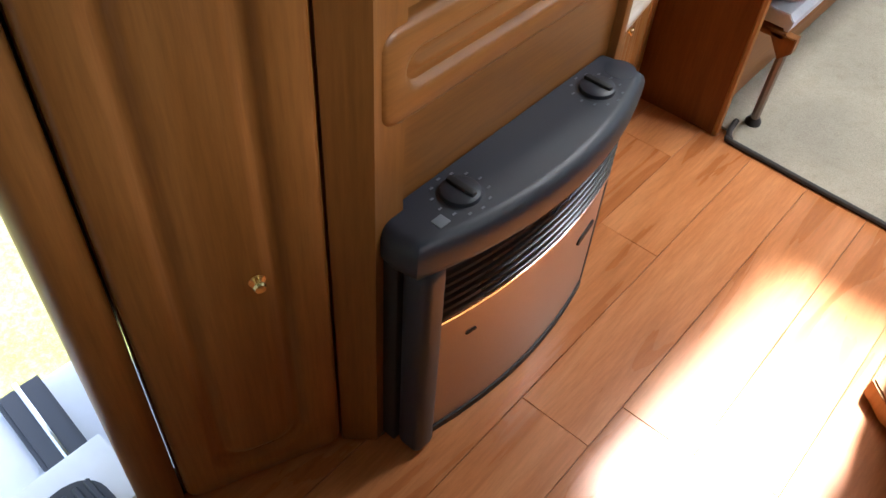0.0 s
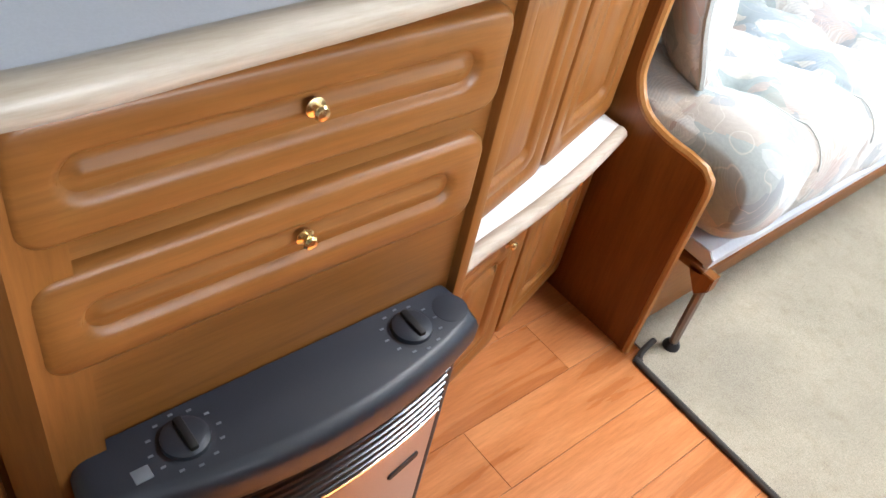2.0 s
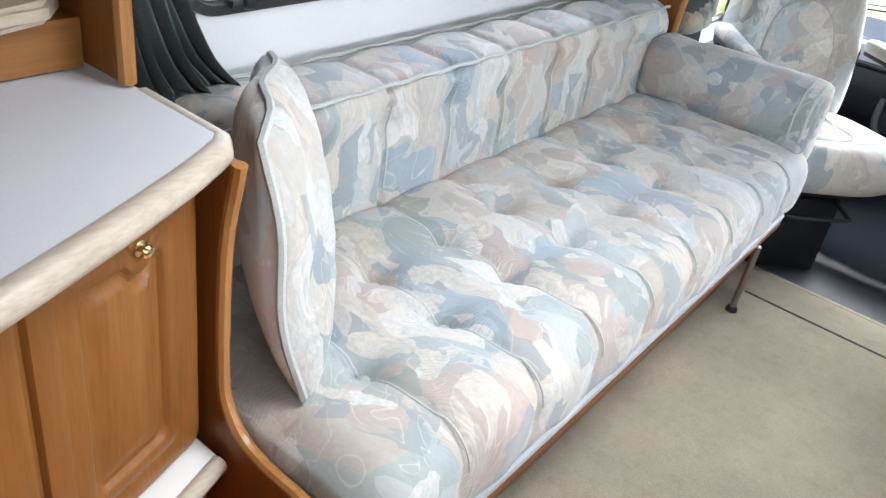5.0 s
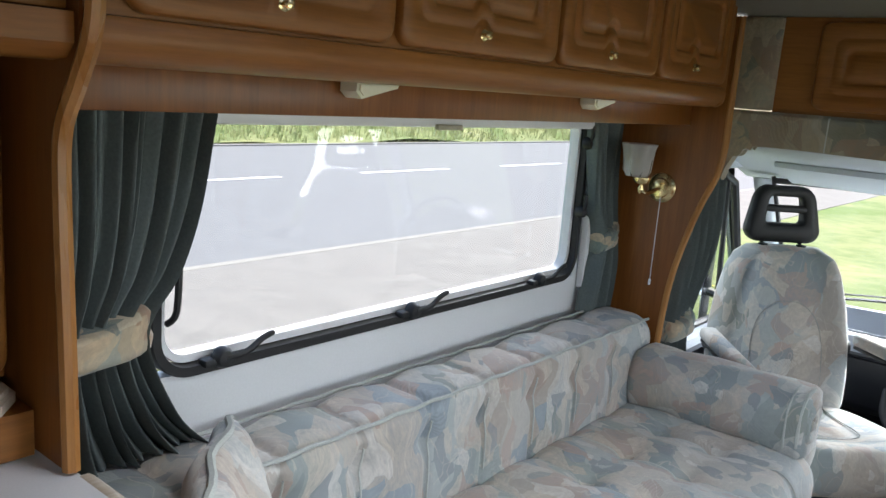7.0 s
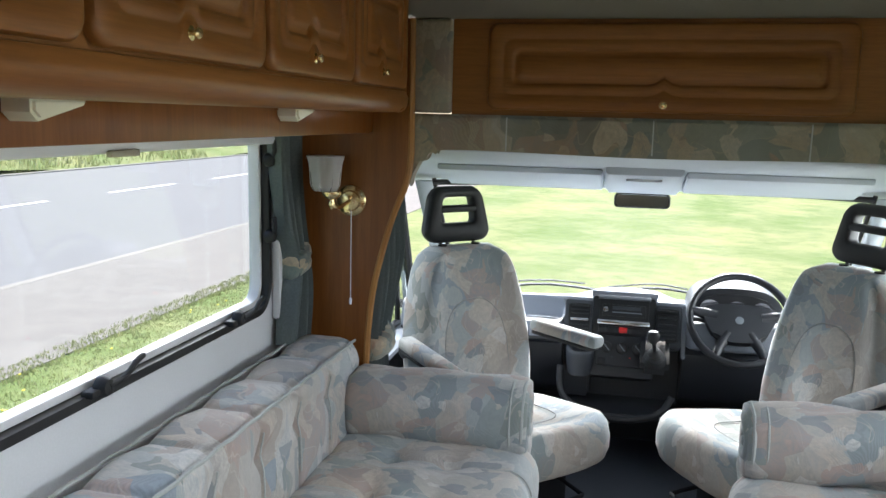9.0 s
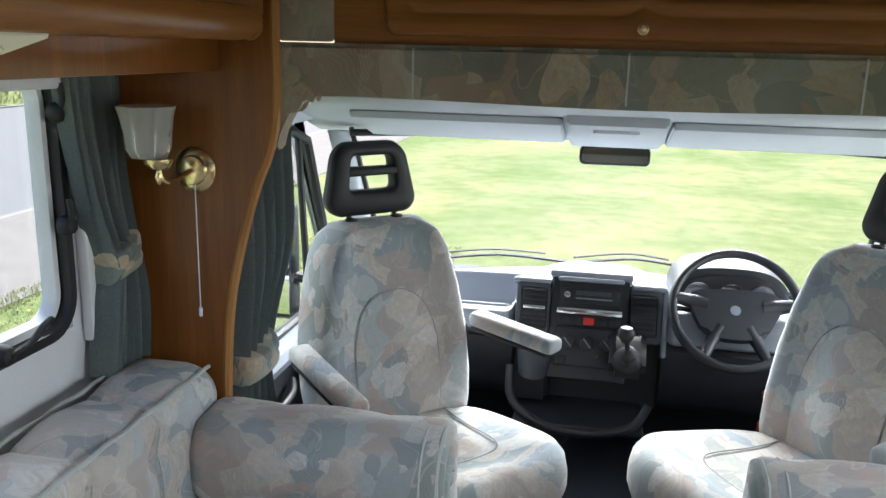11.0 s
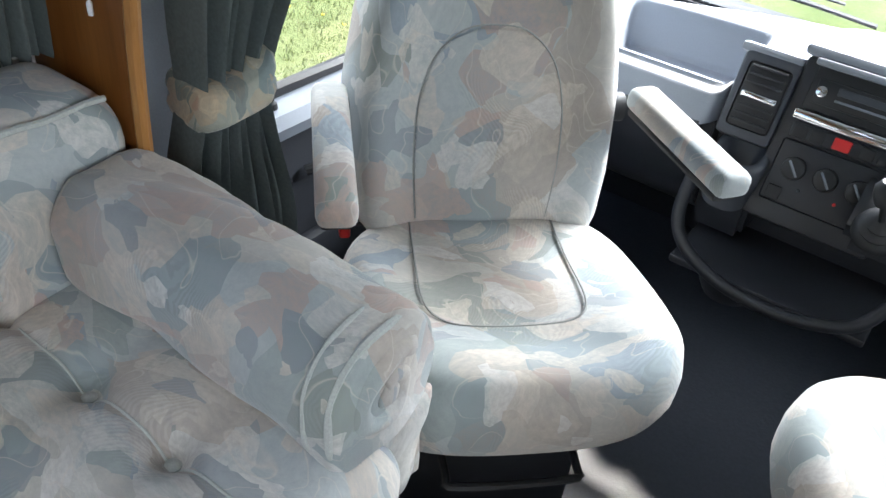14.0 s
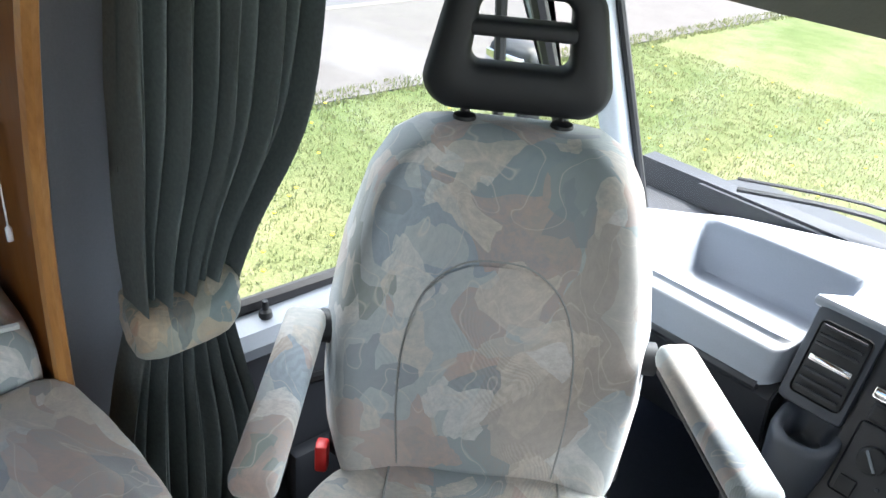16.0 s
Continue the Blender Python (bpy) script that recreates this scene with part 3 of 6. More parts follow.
# ---- curtains ----
def curtain(name, label, c, along, outw, rows, folds, depth, tie=None):
    """Gathered cloth: rows of (z, shift along, half width, shift out), folded along its width."""
    t = thing(name, label, "curtain", (c[0], c[1], rows[0][0]))
    a, o = Vector(along), Vector(outw)
    rows = curve([(z, s, hw, so) for z, s, hw, so in [(*r, 0, 0)[:4] for r in rows]] and [Vector((r[0], r[1], r[2])) for r in rows], 6)
    loops = []
    N = folds * 14
    for k, r in enumerate(rows):
        z, s, hw = r
        front, back = [], []
        for i in range(N + 1):
            u = i / N * 2 - 1
            ph = folds * math.pi * (u + 1) + 0.5 * math.sin(z * 5 + u * 3) + 0.8 * math.sin(u * 7.3)
            amp = depth * (0.66 + 0.34 * math.sin(u * 13 + 1.0)) * (1.0 - 0.15 * math.cos(z * 9))
            d = amp * abs(math.sin(ph * 0.62 + 0.3 * math.sin(ph * 0.37))) ** 0.75
            p = Vector((c[0], c[1], z)) + a * (s + u * hw)
            front.append(p + o * (d + 0.012))
            back.append(p + o * (d * 0.5 - 0.006))
        loops.append(front + back[::-1])
    part("drape", loft(loops), curtain_cloth, t, smooth=80)
    if tie:
        z, s, hw = tie
        lp = []
        for q, g in ((-0.055, 0.9), (-0.045, 1.0), (-0.02, 1.05), (0.0, 0.99), (0.02, 1.04), (0.042, 1.0), (0.052, 0.9)):
            pts = []
            for k in range(28):
                an = 2 * math.pi * k / 28
                cu, cs = math.cos(an), math.sin(an)
                p = Vector((c[0], c[1], z + q * (0.68 + 0.10 * math.sin(2 * an + 1)) + 0.016 * cu)) + a * (s + hw * (1.1 + 0.05 * math.sin(5 * an) + 0.03 * math.sin(11 * an + q * 90)) * g * (abs(cu) ** 0.7) * (1 if cu > 0 else -1)) + o * (depth * 0.5 + depth * 1.02 * g * (abs(cs) ** 0.7) * (1 if cs > 0 else -1))
                pts.append(p)
            lp.append(pts)
        part("tieback", loft(lp), band_cloth, t, "beige patterned fabric tieback", smooth=80)
    return t


curtain("lounge_curtain", "grey-green gathered curtain tied back with patterned band", (XL + 0.045, 2.12, 0), (0, 1, 0), (1, 0, 0),
        [(0.86, 0.05, 0.16), (0.95, 0.01, 0.12), (1.11, -0.02, 0.09), (1.22, 0.02, 0.12), (1.35, 0.045, 0.145), (1.53, 0.055, 0.165)], 10, 0.06, (1.105, -0.02, 0.095))
curtain("lounge_curtain", "slim grey-green gathered curtain tied with patterned band", (XL + 0.02, 3.96, 0), (0, 1, 0), (1, 0, 0),
        [(0.85, -0.01, 0.075), (1.0, 0.0, 0.065), (1.1, 0.0, 0.05), (1.25, -0.03, 0.065), (1.53, -0.05, 0.09)], 5, 0.05, (1.11, 0.0, 0.05))


# ---- wardrobe, post and chest ----
def oriented_front(name, o, u, v, w, h, m, parent, slot=False, margin=0.05, t=0.02, label="", knob=None, r=0.02):
    own = door_front(w, h, t, margin, r, slot) if slot or not knob else scooped_front(w, h, t, margin, r, knob[0], 1 if knob[1] > 0 else -1)
    own.transform(basis(o, u, v))
    d = part(name, own, m, parent, label)
    if knob:
        n = Vector(u).cross(Vector(v)).normalized()
        p = Vector(o) + Vector(u).normalized() * knob[0] + Vector(v).normalized() * knob[1] + n * (t - 0.001)
        part("knob", lathe(KNOB, basis(p, u, v), 16), brass, d, "polished brass knob")
    return d


wA, wB = Vector((-0.305, 0.735, 0)), Vector((-0.405, 0.492, 0))
wu = (wA - wB).normalized()
wn = wu.cross(Vector((0, 0, 1)))
ward = thing("angled_cupboard", "honey oak angled base cupboard with arched moulded door", "cupboard", (-0.7, 0.6, 0))
part("body", prism([(-0.315, 0.745), (-0.99, 0.77), (-0.99, 0.705), (-0.44, 0.505), (-0.419, 0.50)], 2, 0.0, 0.99), oak_v, ward)
dw, dh = 0.252, 0.93
rings = [(0.0, 0.0, 0.022), (0.0, 0.012, 0.022), (0.003, 0.018, 0.022), (0.009, 0.022, 0.018), (0.046, 0.022, 0.05), (0.053, 0.0205, 0.046), (0.059, 0.013, 0.043), (0.065, 0.0105, 0.04), (0.072, 0.0125, 0.036), (0.08, 0.0195, 0.032), (0.088, 0.021, 0.028)]
own = ring_slab(dw, dh, rings, 8)
for v in own.verts:
    if v.co.y > dh / 2 - 0.16 and abs(v.co.x) < dw / 2 - 0.04 and v.co.z > 0.005:
        v.co.y += 0.02 * (1 - (v.co.x / 0.09) ** 2)
own.transform(basis((wA + wB) / 2 + Vector((0, 0, 0.497)), wu, (0, 0, 1)))
d = part("door", own, oak_v, ward)
kp_ = (wA + wB) / 2 + wu * 0.033 + Vector((0, 0, 0.487)) + wn * 0.021
part("knob", lathe(KNOB, basis(kp_, wu, (0, 0, 1)), 16), brass, d, "polished brass knob")
part("corner_post", prism([(-0.262, 0.792), (-0.258, 0.775), (-0.302, 0.737), (-0.318, 0.745), (-0.40, 0.80), (-0.40, 0.83), (-0.262, 0.83)], 2, 0.0, 0.993, 0.004), oak_v, ward)
# rounded jamb of the entrance
jamb = [(-0.402, 0.49)] + [(-0.43 + 0.034 * math.cos(radians(a)), 0.468 + 0.034 * math.sin(radians(a))) for a in range(20, -200, -20)] + [(-0.47, 0.495)]
part("jamb", prism(jamb, 2, 0.0, 0.993), oak_v, ward, "rounded wooden jamb")
part("side", prism([(-0.46, 0.475), (-0.995, 0.668), (-0.995, 0.70), (-0.455, 0.503)], 2, 0.0, 0.99), white_plastic, ward)

chest = thing("chest_of_drawers", "honey oak drawer unit over the gas heater", "chest of drawers", (-0.6, 1.07, 0))
CF = -0.278
part("carcass", box(-0.98, CF - 0.004, 0.83, 1.336, 0.0, 0.99), oak_v, chest)
part("front_frame", box(CF - 0.004, CF, 0.793, 1.336, 0.0, 0.99), oak_h, chest)
for z0, z1 in ((0.659, 0.787), (0.826, 0.954)):
    oriented_front("drawer", (CF, 1.055, (z0 + z1) / 2), (0, 1, 0), (0, 0, 1), 0.535, z1 - z0 + 0.004, oak_h, chest, slot=True, margin=0.049, t=0.02, knob=(0.012, 0.008), r=0.026)
part("divider", box(-0.98, -0.262, 1.337, 1.357, 0.0, 0.995, 0.004), oak_v, chest)

# worktop with a bowed pale nosing
wt_front = curve([(-0.44, 0.425), (-0.37, 0.475), (-0.265, 0.60), (-0.205, 0.715), (-0.188, 0.80), (-0.196, 0.95), (-0.209, 1.15), (-0.232, 1.35), (-0.272, 1.52), (-0.328, 1.69), (-0.385, 1.84), (-0.425, 1.925)], 6)
top = thing("worktop", "speckled grey laminate worktop with bowed pale wood nosing", "worktop", (-0.6, 1.4, 1.0))
part("surface", prism([(p[0] - 0.016, p[1]) for p in wt_front] + [(-0.445, 1.938), (-0.98, 1.938), (-0.98, 0.66), (-0.47, 0.44)], 2, 0.997, 1.03), laminate, top)
own = tube([(p[0] - 0.017, p[1], 1.012) for p in wt_front] + [(-0.46, 1.940, 1.012), (-0.62, 1.941, 1.012)], 0.0195, 12)
part("nosing", own, pale_edge, top, "rounded pale wood nosing")

# corner cupboards on a bowed front
cup = thing("corner_cupboard", "honey oak corner cupboards with a cream open shelf", "cupboard", (-0.6, 1.65, 0))
face = [(-0.315, 1.358), (-0.345, 1.48), (-0.385, 1.62), (-0.435, 1.79), (-0.475, 1.93)]
part("carcass_lower", prism([(p[0] - 0.012, p[1]) for p in face] + [(-0.98, 1.93), (-0.98, 1.358)], 2, 0.05, 0.455), oak_v, cup)
part("plinth", prism([(p[0] - 0.05, p[1]) for p in face] + [(-0.98, 1.93), (-0.98, 1.358)], 2, 0.0, 0.05), edge_wood, cup)
part("carcass_upper", prism([(p[0] - 0.022, p[1]) for p in face] + [(-0.98, 1.93), (-0.98, 1.358)], 2, 0.50, 0.995), oak_v, cup)
sh = curve([(-0.288, 1.358), (-0.312, 1.45), (-0.34, 1.6), (-0.385, 1.78), (-0.432, 1.93)], 5)
part("shelf", prism([(p[0] - 0.014, p[1]) for p in sh] + [(-0.97, 1.935), (-0.97, 1.358)], 2, 0.462, 0.49), shelf_white, cup, "cream laminate shelf")
part("shelf_nosing", tube([(p[0] - 0.014, p[1], 0.476) for p in sh], 0.0165, 10), pale_edge, cup, "pale wood nosing")


def cup_door(y0, y1, z0, z1, off, kn):
    p, q = Vector((0, y0, 0)), Vector((0, y1, 0))
    fx = lambda y: float(np.interp(y, [f[1] for f in face], [f[0] for f in face])) + off
    p.x, q.x = fx(y0), fx(y1)
    u = (q - p).normalized()
    oriented_front("door", (p + q) / 2 + Vector((0, 0, (z0 + z1) / 2)), u, (0, 0, 1), (q - p).length, z1 - z0, oak_v, cup, margin=0.05, t=0.02, knob=kn, r=0.018)


cup_door(1.372, 1.642, 0.075, 0.448, -0.012, (0.06, 0.145))
cup_door(1.652, 1.922, 0.075, 0.448, -0.012, (0.03, 0.145))
cup_door(1.372, 1.642, 0.505, 0.968, -0.03, (0.06, 0.19))
cup_door(1.652, 1.922, 0.505, 0.968, -0.03, (0.03, 0.175))

# end panel beside the sofa: low wing, then a fin up to the worktop
prof = [(-0.98, 0.0), (-0.243, 0.0), (-0.238, 0.47), (-0.243, 0.493), (-0.262, 0.508)] + [tuple(p) for p in curve([(-0.30, 0.513), (-0.36, 0.516), (-0.42, 0.535), (-0.455, 0.58), (-0.466, 0.64), (-0.462, 0.85), (-0.44, 0.97), (-0.436, 0.992)], 4)] + [(-0.98, 0.992)]
endp = thing("end_panel", "stained wooden end panel with a curved lipped edge", "panel", (-0.6, 1.95, 0))
part("board", prism(prof, 1, 1.944, 1.962, 0.002), deep_v, endp)
part("lipping", tube([(x + 0.001, 1.953, z) for x, z in prof[1:-1]], 0.0105, 8), edge_wood, endp, "pale rounded lipping")


# ---- gas heater ----
def heater():
    h = thing("gas_heater", "black gas space heater with brushed metal lower panel", "heater", (-0.25, 1.07, 0))
    Y0, Y1 = 0.797, 1.316
    bow = lambda s, a: a * (1 - (2 * s - 1) ** 2)
    ys = [Y0 + (Y1 - Y0) * k / 20 for k in range(21)]

    def arc(x, a, y0=Y0, y1=Y1):
        return [(x + bow(k / 20, a), y0 + (y1 - y0) * k / 20) for k in range(21)]
    part("back_frame", box(-0.277, -0.236, Y0 - 0.003, Y1 + 0.002, 0.003, 0.502, 0.004), black, h)
    # top cover, bowed and rounded
    lay = []
    for z, ins in ((0.452, 0.006), (0.457, 0.001), (0.466, 0.0), (0.49, 0.0), (0.502, 0.004), (0.509, 0.011), (0.512, 0.02)):
        pts = arc(-0.198 - ins * 0.6, 0.050 - ins * 0.5, Y0 - 0.008 + ins, Y1 + 0.016 - ins)
        lay.append([Vector((x, y, z)) for x, y in pts] + [Vector((-0.236, Y1 + 0.022 - ins, z)), Vector((-0.275, Y1 + 0.016 - ins, z)), Vector((-0.275, Y0 - 0.008 + ins, z)), Vector((-0.236, Y0 - 0.014 + ins, z))])
    part("top_cover", loft(lay), slate, h, "slate grey bowed top cover")
    part("side_cheek", box(-0.236, -0.186, Y0, Y0 + 0.046, 0.004, 0.456, 0.014, 3), slate, h)
    part("side_cheek", box(-0.236, -0.206, Y1 - 0.012, Y1, 0.004, 0.456, 0.004), slate, h)
    # louvres: bowed slats
    for k in range(8):
        z = 0.311 + k * 0.0182
        pts = arc(-0.206, 0.029, Y0 + 0.046, Y1 - 0.012)
        lo = [[Vector((x + dx, y, z + dz)) for dx, dz in ((0, 0), (0.004, 0.002), (0.002, 0.006), (-0.014, 0.011), (-0.016, 0.006))] for x, y in pts]
        part("louvre", loft(lo), louvre_enamel, h)
    part("grille_back", prism([(x - 0.024, y) for x, y in arc(-0.206, 0.029, Y0 + 0.046, Y1 - 0.012)] + [(-0.236, Y1 - 0.012), (-0.236, Y0 + 0.046)], 2, 0.30, 0.456), black, h)
    # lower panel
    pts = arc(-0.206, 0.029, Y0 + 0.046, Y1 - 0.012)
    part("lower_panel", prism(pts + [(-0.236, Y1 - 0.012), (-0.236, Y0 + 0.046)], 2, 0.018, 0.305, 0.003), silver, h, "brushed copper-tinted metal panel")
    part("base_strip", prism([(x + 0.004, y) for x, y in pts] + [(-0.236, Y1 - 0.012), (-0.236, Y0 + 0.046)], 2, 0.002, 0.018), black, h)
    part("panel_rim", tube([(x + 0.001, y, 0.304) for x, y in pts], 0.0035, 6), chrome, h)
    sx = lambda y: -0.206 + bow((y - Y0 - 0.046) / (Y1 - Y0 - 0.058), 0.029)
    for y, w, hh in ((1.24, 0.07, 0.016), (0.915, 0.022, 0.006)):
        own = ring_slab(w, hh, [(0, -0.004, hh / 2), (0, 0.002, hh / 2), (0.001, 0.003, hh / 2)], 4)
        own.transform(basis((sx(y) + 0.0, y, 0.215 if w > 0.05 else 0.24), (sx(y + 0.01) - sx(y - 0.01), 0.02, 0), (0, 0, 1)))
        part("vent_slot", own, black, h)
    # controls on the top cover
    for y, big in ((0.906, True), (1.231, False)):
        d = part("dial", lathe([(0.002, 0), (0.034, 0.0), (0.034, 0.003), (0.029, 0.004), (0.028, 0.010), (0.022, 0.014), (0.002, 0.014)], Matrix.Translation((-0.229, y, 0.509)), 24), slate, h, "round control dial")
        part("grip", box(-0.229 - 0.024, -0.229 + 0.024, y - 0.005, y + 0.006, 0.52, 0.5285, 0.003), black, d)
        for k in range(12):
            a = radians(30 * k)
            p = (-0.229 + 0.039 * math.cos(a), y + 0.041 * math.sin(a))
            part("tick", box(p[0] - 0.0015, p[0] + 0.0015, p[1] - 0.003, p[1] + 0.003, 0.511, 0.5127), print_pale, d)
    part("badge", box(-0.222, -0.204, 0.838, 0.858, 0.511, 0.5135, 0.001), print_pale, h, "pale printed badge")
    part("blank", lathe([(0.002, 0), (0.026, 0.0), (0.026, 0.0015), (0.024, 0.002), (0.002, 0.002)], Matrix.Translation((-0.232, 1.302, 0.511)), 24), slate, h)


heater()


# ---- sofas ----
def soft_block(x0, x1, y0, y1, z0, z1, rad, puff, f=None, nu=40, nv=60, top=True):
    """An upholstered block: rounded rectangle section along y, with a height pattern f(x or z, y) over the outside."""
    cx, cz = (x0 + x1) / 2, (z0 + z1) / 2
    sec = rrect(x1 - x0, z1 - z0, rad, 6)
    # refine the section
    P = []
    for i, p in enumerate(sec):
        q = sec[(i + 1) % len(sec)]
        n = max(1, int(math.hypot(q[0] - p[0], q[1] - p[1]) / 0.018))
        for k in range(n):
            P.append((p[0] + (q[0] - p[0]) * k / n, p[1] + (q[1] - p[1]) * k / n))
    loops = []
    N = nv
    for j in range(N + 1):
        y = y0 + (y1 - y0) * j / N
        e = min(y - y0, y1 - y)
        s = 1 - (1 - min(1, e / (rad * 0.9))) ** 2 * min(0.5, rad * 0.9 / (z1 - z0) * 1.2)
        lp = []
        for px, pz in P:
            n2 = Vector((px / (x1 - x0), pz / (z1 - z0)))
            ln = math.hypot(px, pz) or 1
            d = f(cx + px, y, cz + pz) if f else 0.0
            ox = (abs(px) > (x1 - x0) / 2 - rad) * (1 if px > 0 else -1)
            oz = (abs(pz) > (z1 - z0) / 2 - rad) * (1 if pz > 0 else -1)
            nn = Vector((ox, oz))
            nn = nn.normalized() if nn.length else Vector((0, 0))
            sx = 1 - (1 - s) * 0.25
            lp.append(Vector((cx + px * sx + nn.x * d, y, cz + pz * s + nn.y * d)))
        loops.append(lp)
    return loft(loops)


def gauss(d, w):
    return math.exp(-(d / w) ** 2)


SEAMS = [2.19, 2.41, 2.632, 2.86, 3.088, 3.318, 3.55, 3.78]


def tuft(y, a, columns, ybase=SEAMS, deep=0.034, line=0.009):
    d = min(abs(y - s) for s in ybase)
    h = 0.006 * math.cos(math.pi * min(1.0, d / 0.115) * 1.0 + math.pi) - line * gauss(d, 0.012)
    for c in columns:
        h -= deep * gauss(math.hypot(y - min(ybase, key=lambda s: abs(y - s)), a - c), 0.035)
        h -= 0.006 * gauss(a - c, 0.02)
    return h


def sofa(name, flip, label, y0, y1, seams):
    s = thing(name, label, "sofa", (-0.6 if not flip else 0.86, (y0 + y1) / 2, 0))
    X = (lambda x: x) if not flip else (lambda x: 2 * CX - x)

    def mir(own):
        if flip:
            for v in own.verts:
                v.co.x = X(v.co.x)
        return own
    part("base_box", mir(box(-0.98, -0.29, y0, y1, 0.0, 0.30)), oak_v, s)
    part("front_board", mir(box(-0.29, -0.272, y0, y1, 0.02, 0.30, 0.003)), oak_h, s, "oak front board with dark slots")
    for k in range(4):
        yy = y0 + 0.35 + k * 0.42
        part("finger_slot", mir(box(-0.273, -0.2695, yy, yy + 0.13, 0.21, 0.225, 0.001)), black, s)
    part("bed_rail", mir(box(-0.30, -0.175, y0 + 0.004, y1 - 0.004, 0.285, 0.305, 0.004)), deep_v, s)
    part("valance_strip", mir(prism([(-0.186, 0.296), (-0.178, 0.297), (-0.172, 0.33), (-0.186, 0.345), (-0.30, 0.345), (-0.30, 0.312), (-0.186, 0.312)], 1, y0 + 0.012, y1 - 0.01, 0.002)), sheet_cloth, s, "white cloth strip")
    part("bracket", mir(prism([(-0.15, 0.30), (-0.15, 0.265), (-0.175, 0.24), (-0.21, 0.29), (-0.21, 0.30)], 1, y0 + 0.004, y0 + 0.03, 0.002)), deep_v, s)
    for yy in (y0 + 0.085, y1 - 0.16):
        leg = part("leg", mir(tube([(-0.175, yy - 0.045, 0.285), (-0.189, yy, 0.012)], 0.011, 8)), steel, s, "folding steel leg")
        part("foot", mir(lathe([(0.003, 0), (0.02, 0), (0.02, 0.008), (0.013, 0.02), (0.003, 0.02)], Matrix.Translation((-0.189, yy, 0.008)), 14)), rubber, leg)
    fseat = lambda x, y, z: tuft(y, x, (-0.39, -0.57), seams) * (1 if z > 0.4 else 0)
    cush = part("seat_cushion", mir(soft_block(-0.80, -0.150, y0 + 0.008, y1 - 0.005, 0.338, 0.578, 0.085, 0.02, fseat, nv=300)), fabric, s, "tufted pastel seat cushion", smooth=180)
    fb = lambda x, y, z: tuft(y, z, (0.745,), seams, 0.026, 0.012) * (1 if x > -0.86 or z > 0.8 else 0)
    back = part("backrest", mir(soft_block(-0.955, -0.755, y0 + 0.008, y1 + 0.015, 0.42, 0.86, 0.055, 0.02, fb, nv=300)), fabric, s, "tufted pastel backrest", smooth=180)
    for yy in seams:
        if y0 + 0.05 < yy < y1 - 0.03:
            P = [(X(x), yy, 0.578 + tuft(yy, x, (-0.39, -0.57), seams) + 0.0005) for x in [-0.73 + 0.012 * k for k in range(42)]]
            P += [(X(-0.235 + 0.085 * math.sin(a)), yy, 0.493 + 0.085 * math.cos(a) - 0.007) for a in [0.25 + 0.2 * k for k in range(7)]]
            part("seam", tube(P, 0.0024, 6), piping, cush)
            Q = [(X(-0.755 + tuft(yy, z, (0.745,), seams, 0.026, 0.012) * 0.35 + 0.001), yy, z) for z in [0.60 + 0.02 * k for k in range(11)]]
            part("seam", tube(Q, 0.0024, 6), piping, back)
    for xx, zz in ((-0.762, 0.850), (-0.948, 0.852)):
        pts = [(X(xx), y0 + 0.02 + (y1 - y0 - 0.02) * k / 60, zz + 0.008 * math.cos(k * 1.7) * 0.3) for k in range(61)]
        part("piping", tube(pts, 0.005, 6), piping, back)
    for yy in seams:
        if y0 + 0.1 < yy < y1 - 0.05:
            for xx in (-0.39, -0.57):
                part("button", lathe([(0.002, 0.0), (0.011, 0.0), (0.012, 0.004), (0.006, 0.008), (0.001, 0.009)], Matrix.Translation((X(xx), yy, 0.529)), 10), piping, cush)
    return s


sofa("sofa", False, "long tufted pastel sofa along the side wall", 1.966, 4.0, SEAMS)
sofa("sofa", True, "tufted pastel sofa opposite, mostly out of sight", 2.45, 4.0, SEAMS)


def flap(x, out):
    """A loose fold of cloth hanging below the rolled end."""
    rows = []
    for k in range(9):
        z = 0.585 - 0.022 * k
        w = 0.05 * (1 - 0.35 * (k / 8) ** 3)
        rows.append([Vector((x - out * (0.012 - 0.003 * math.sin(k)) + 0.006 * math.cos(a) + 0.006 * math.sin(a * 2 + k * 0.4), 4.03 + w * math.sin(a) + 0.006 * k / 8, z)) for a in [2 * math.pi * q / 16 for q in range(16)]])
    return loft(rows)


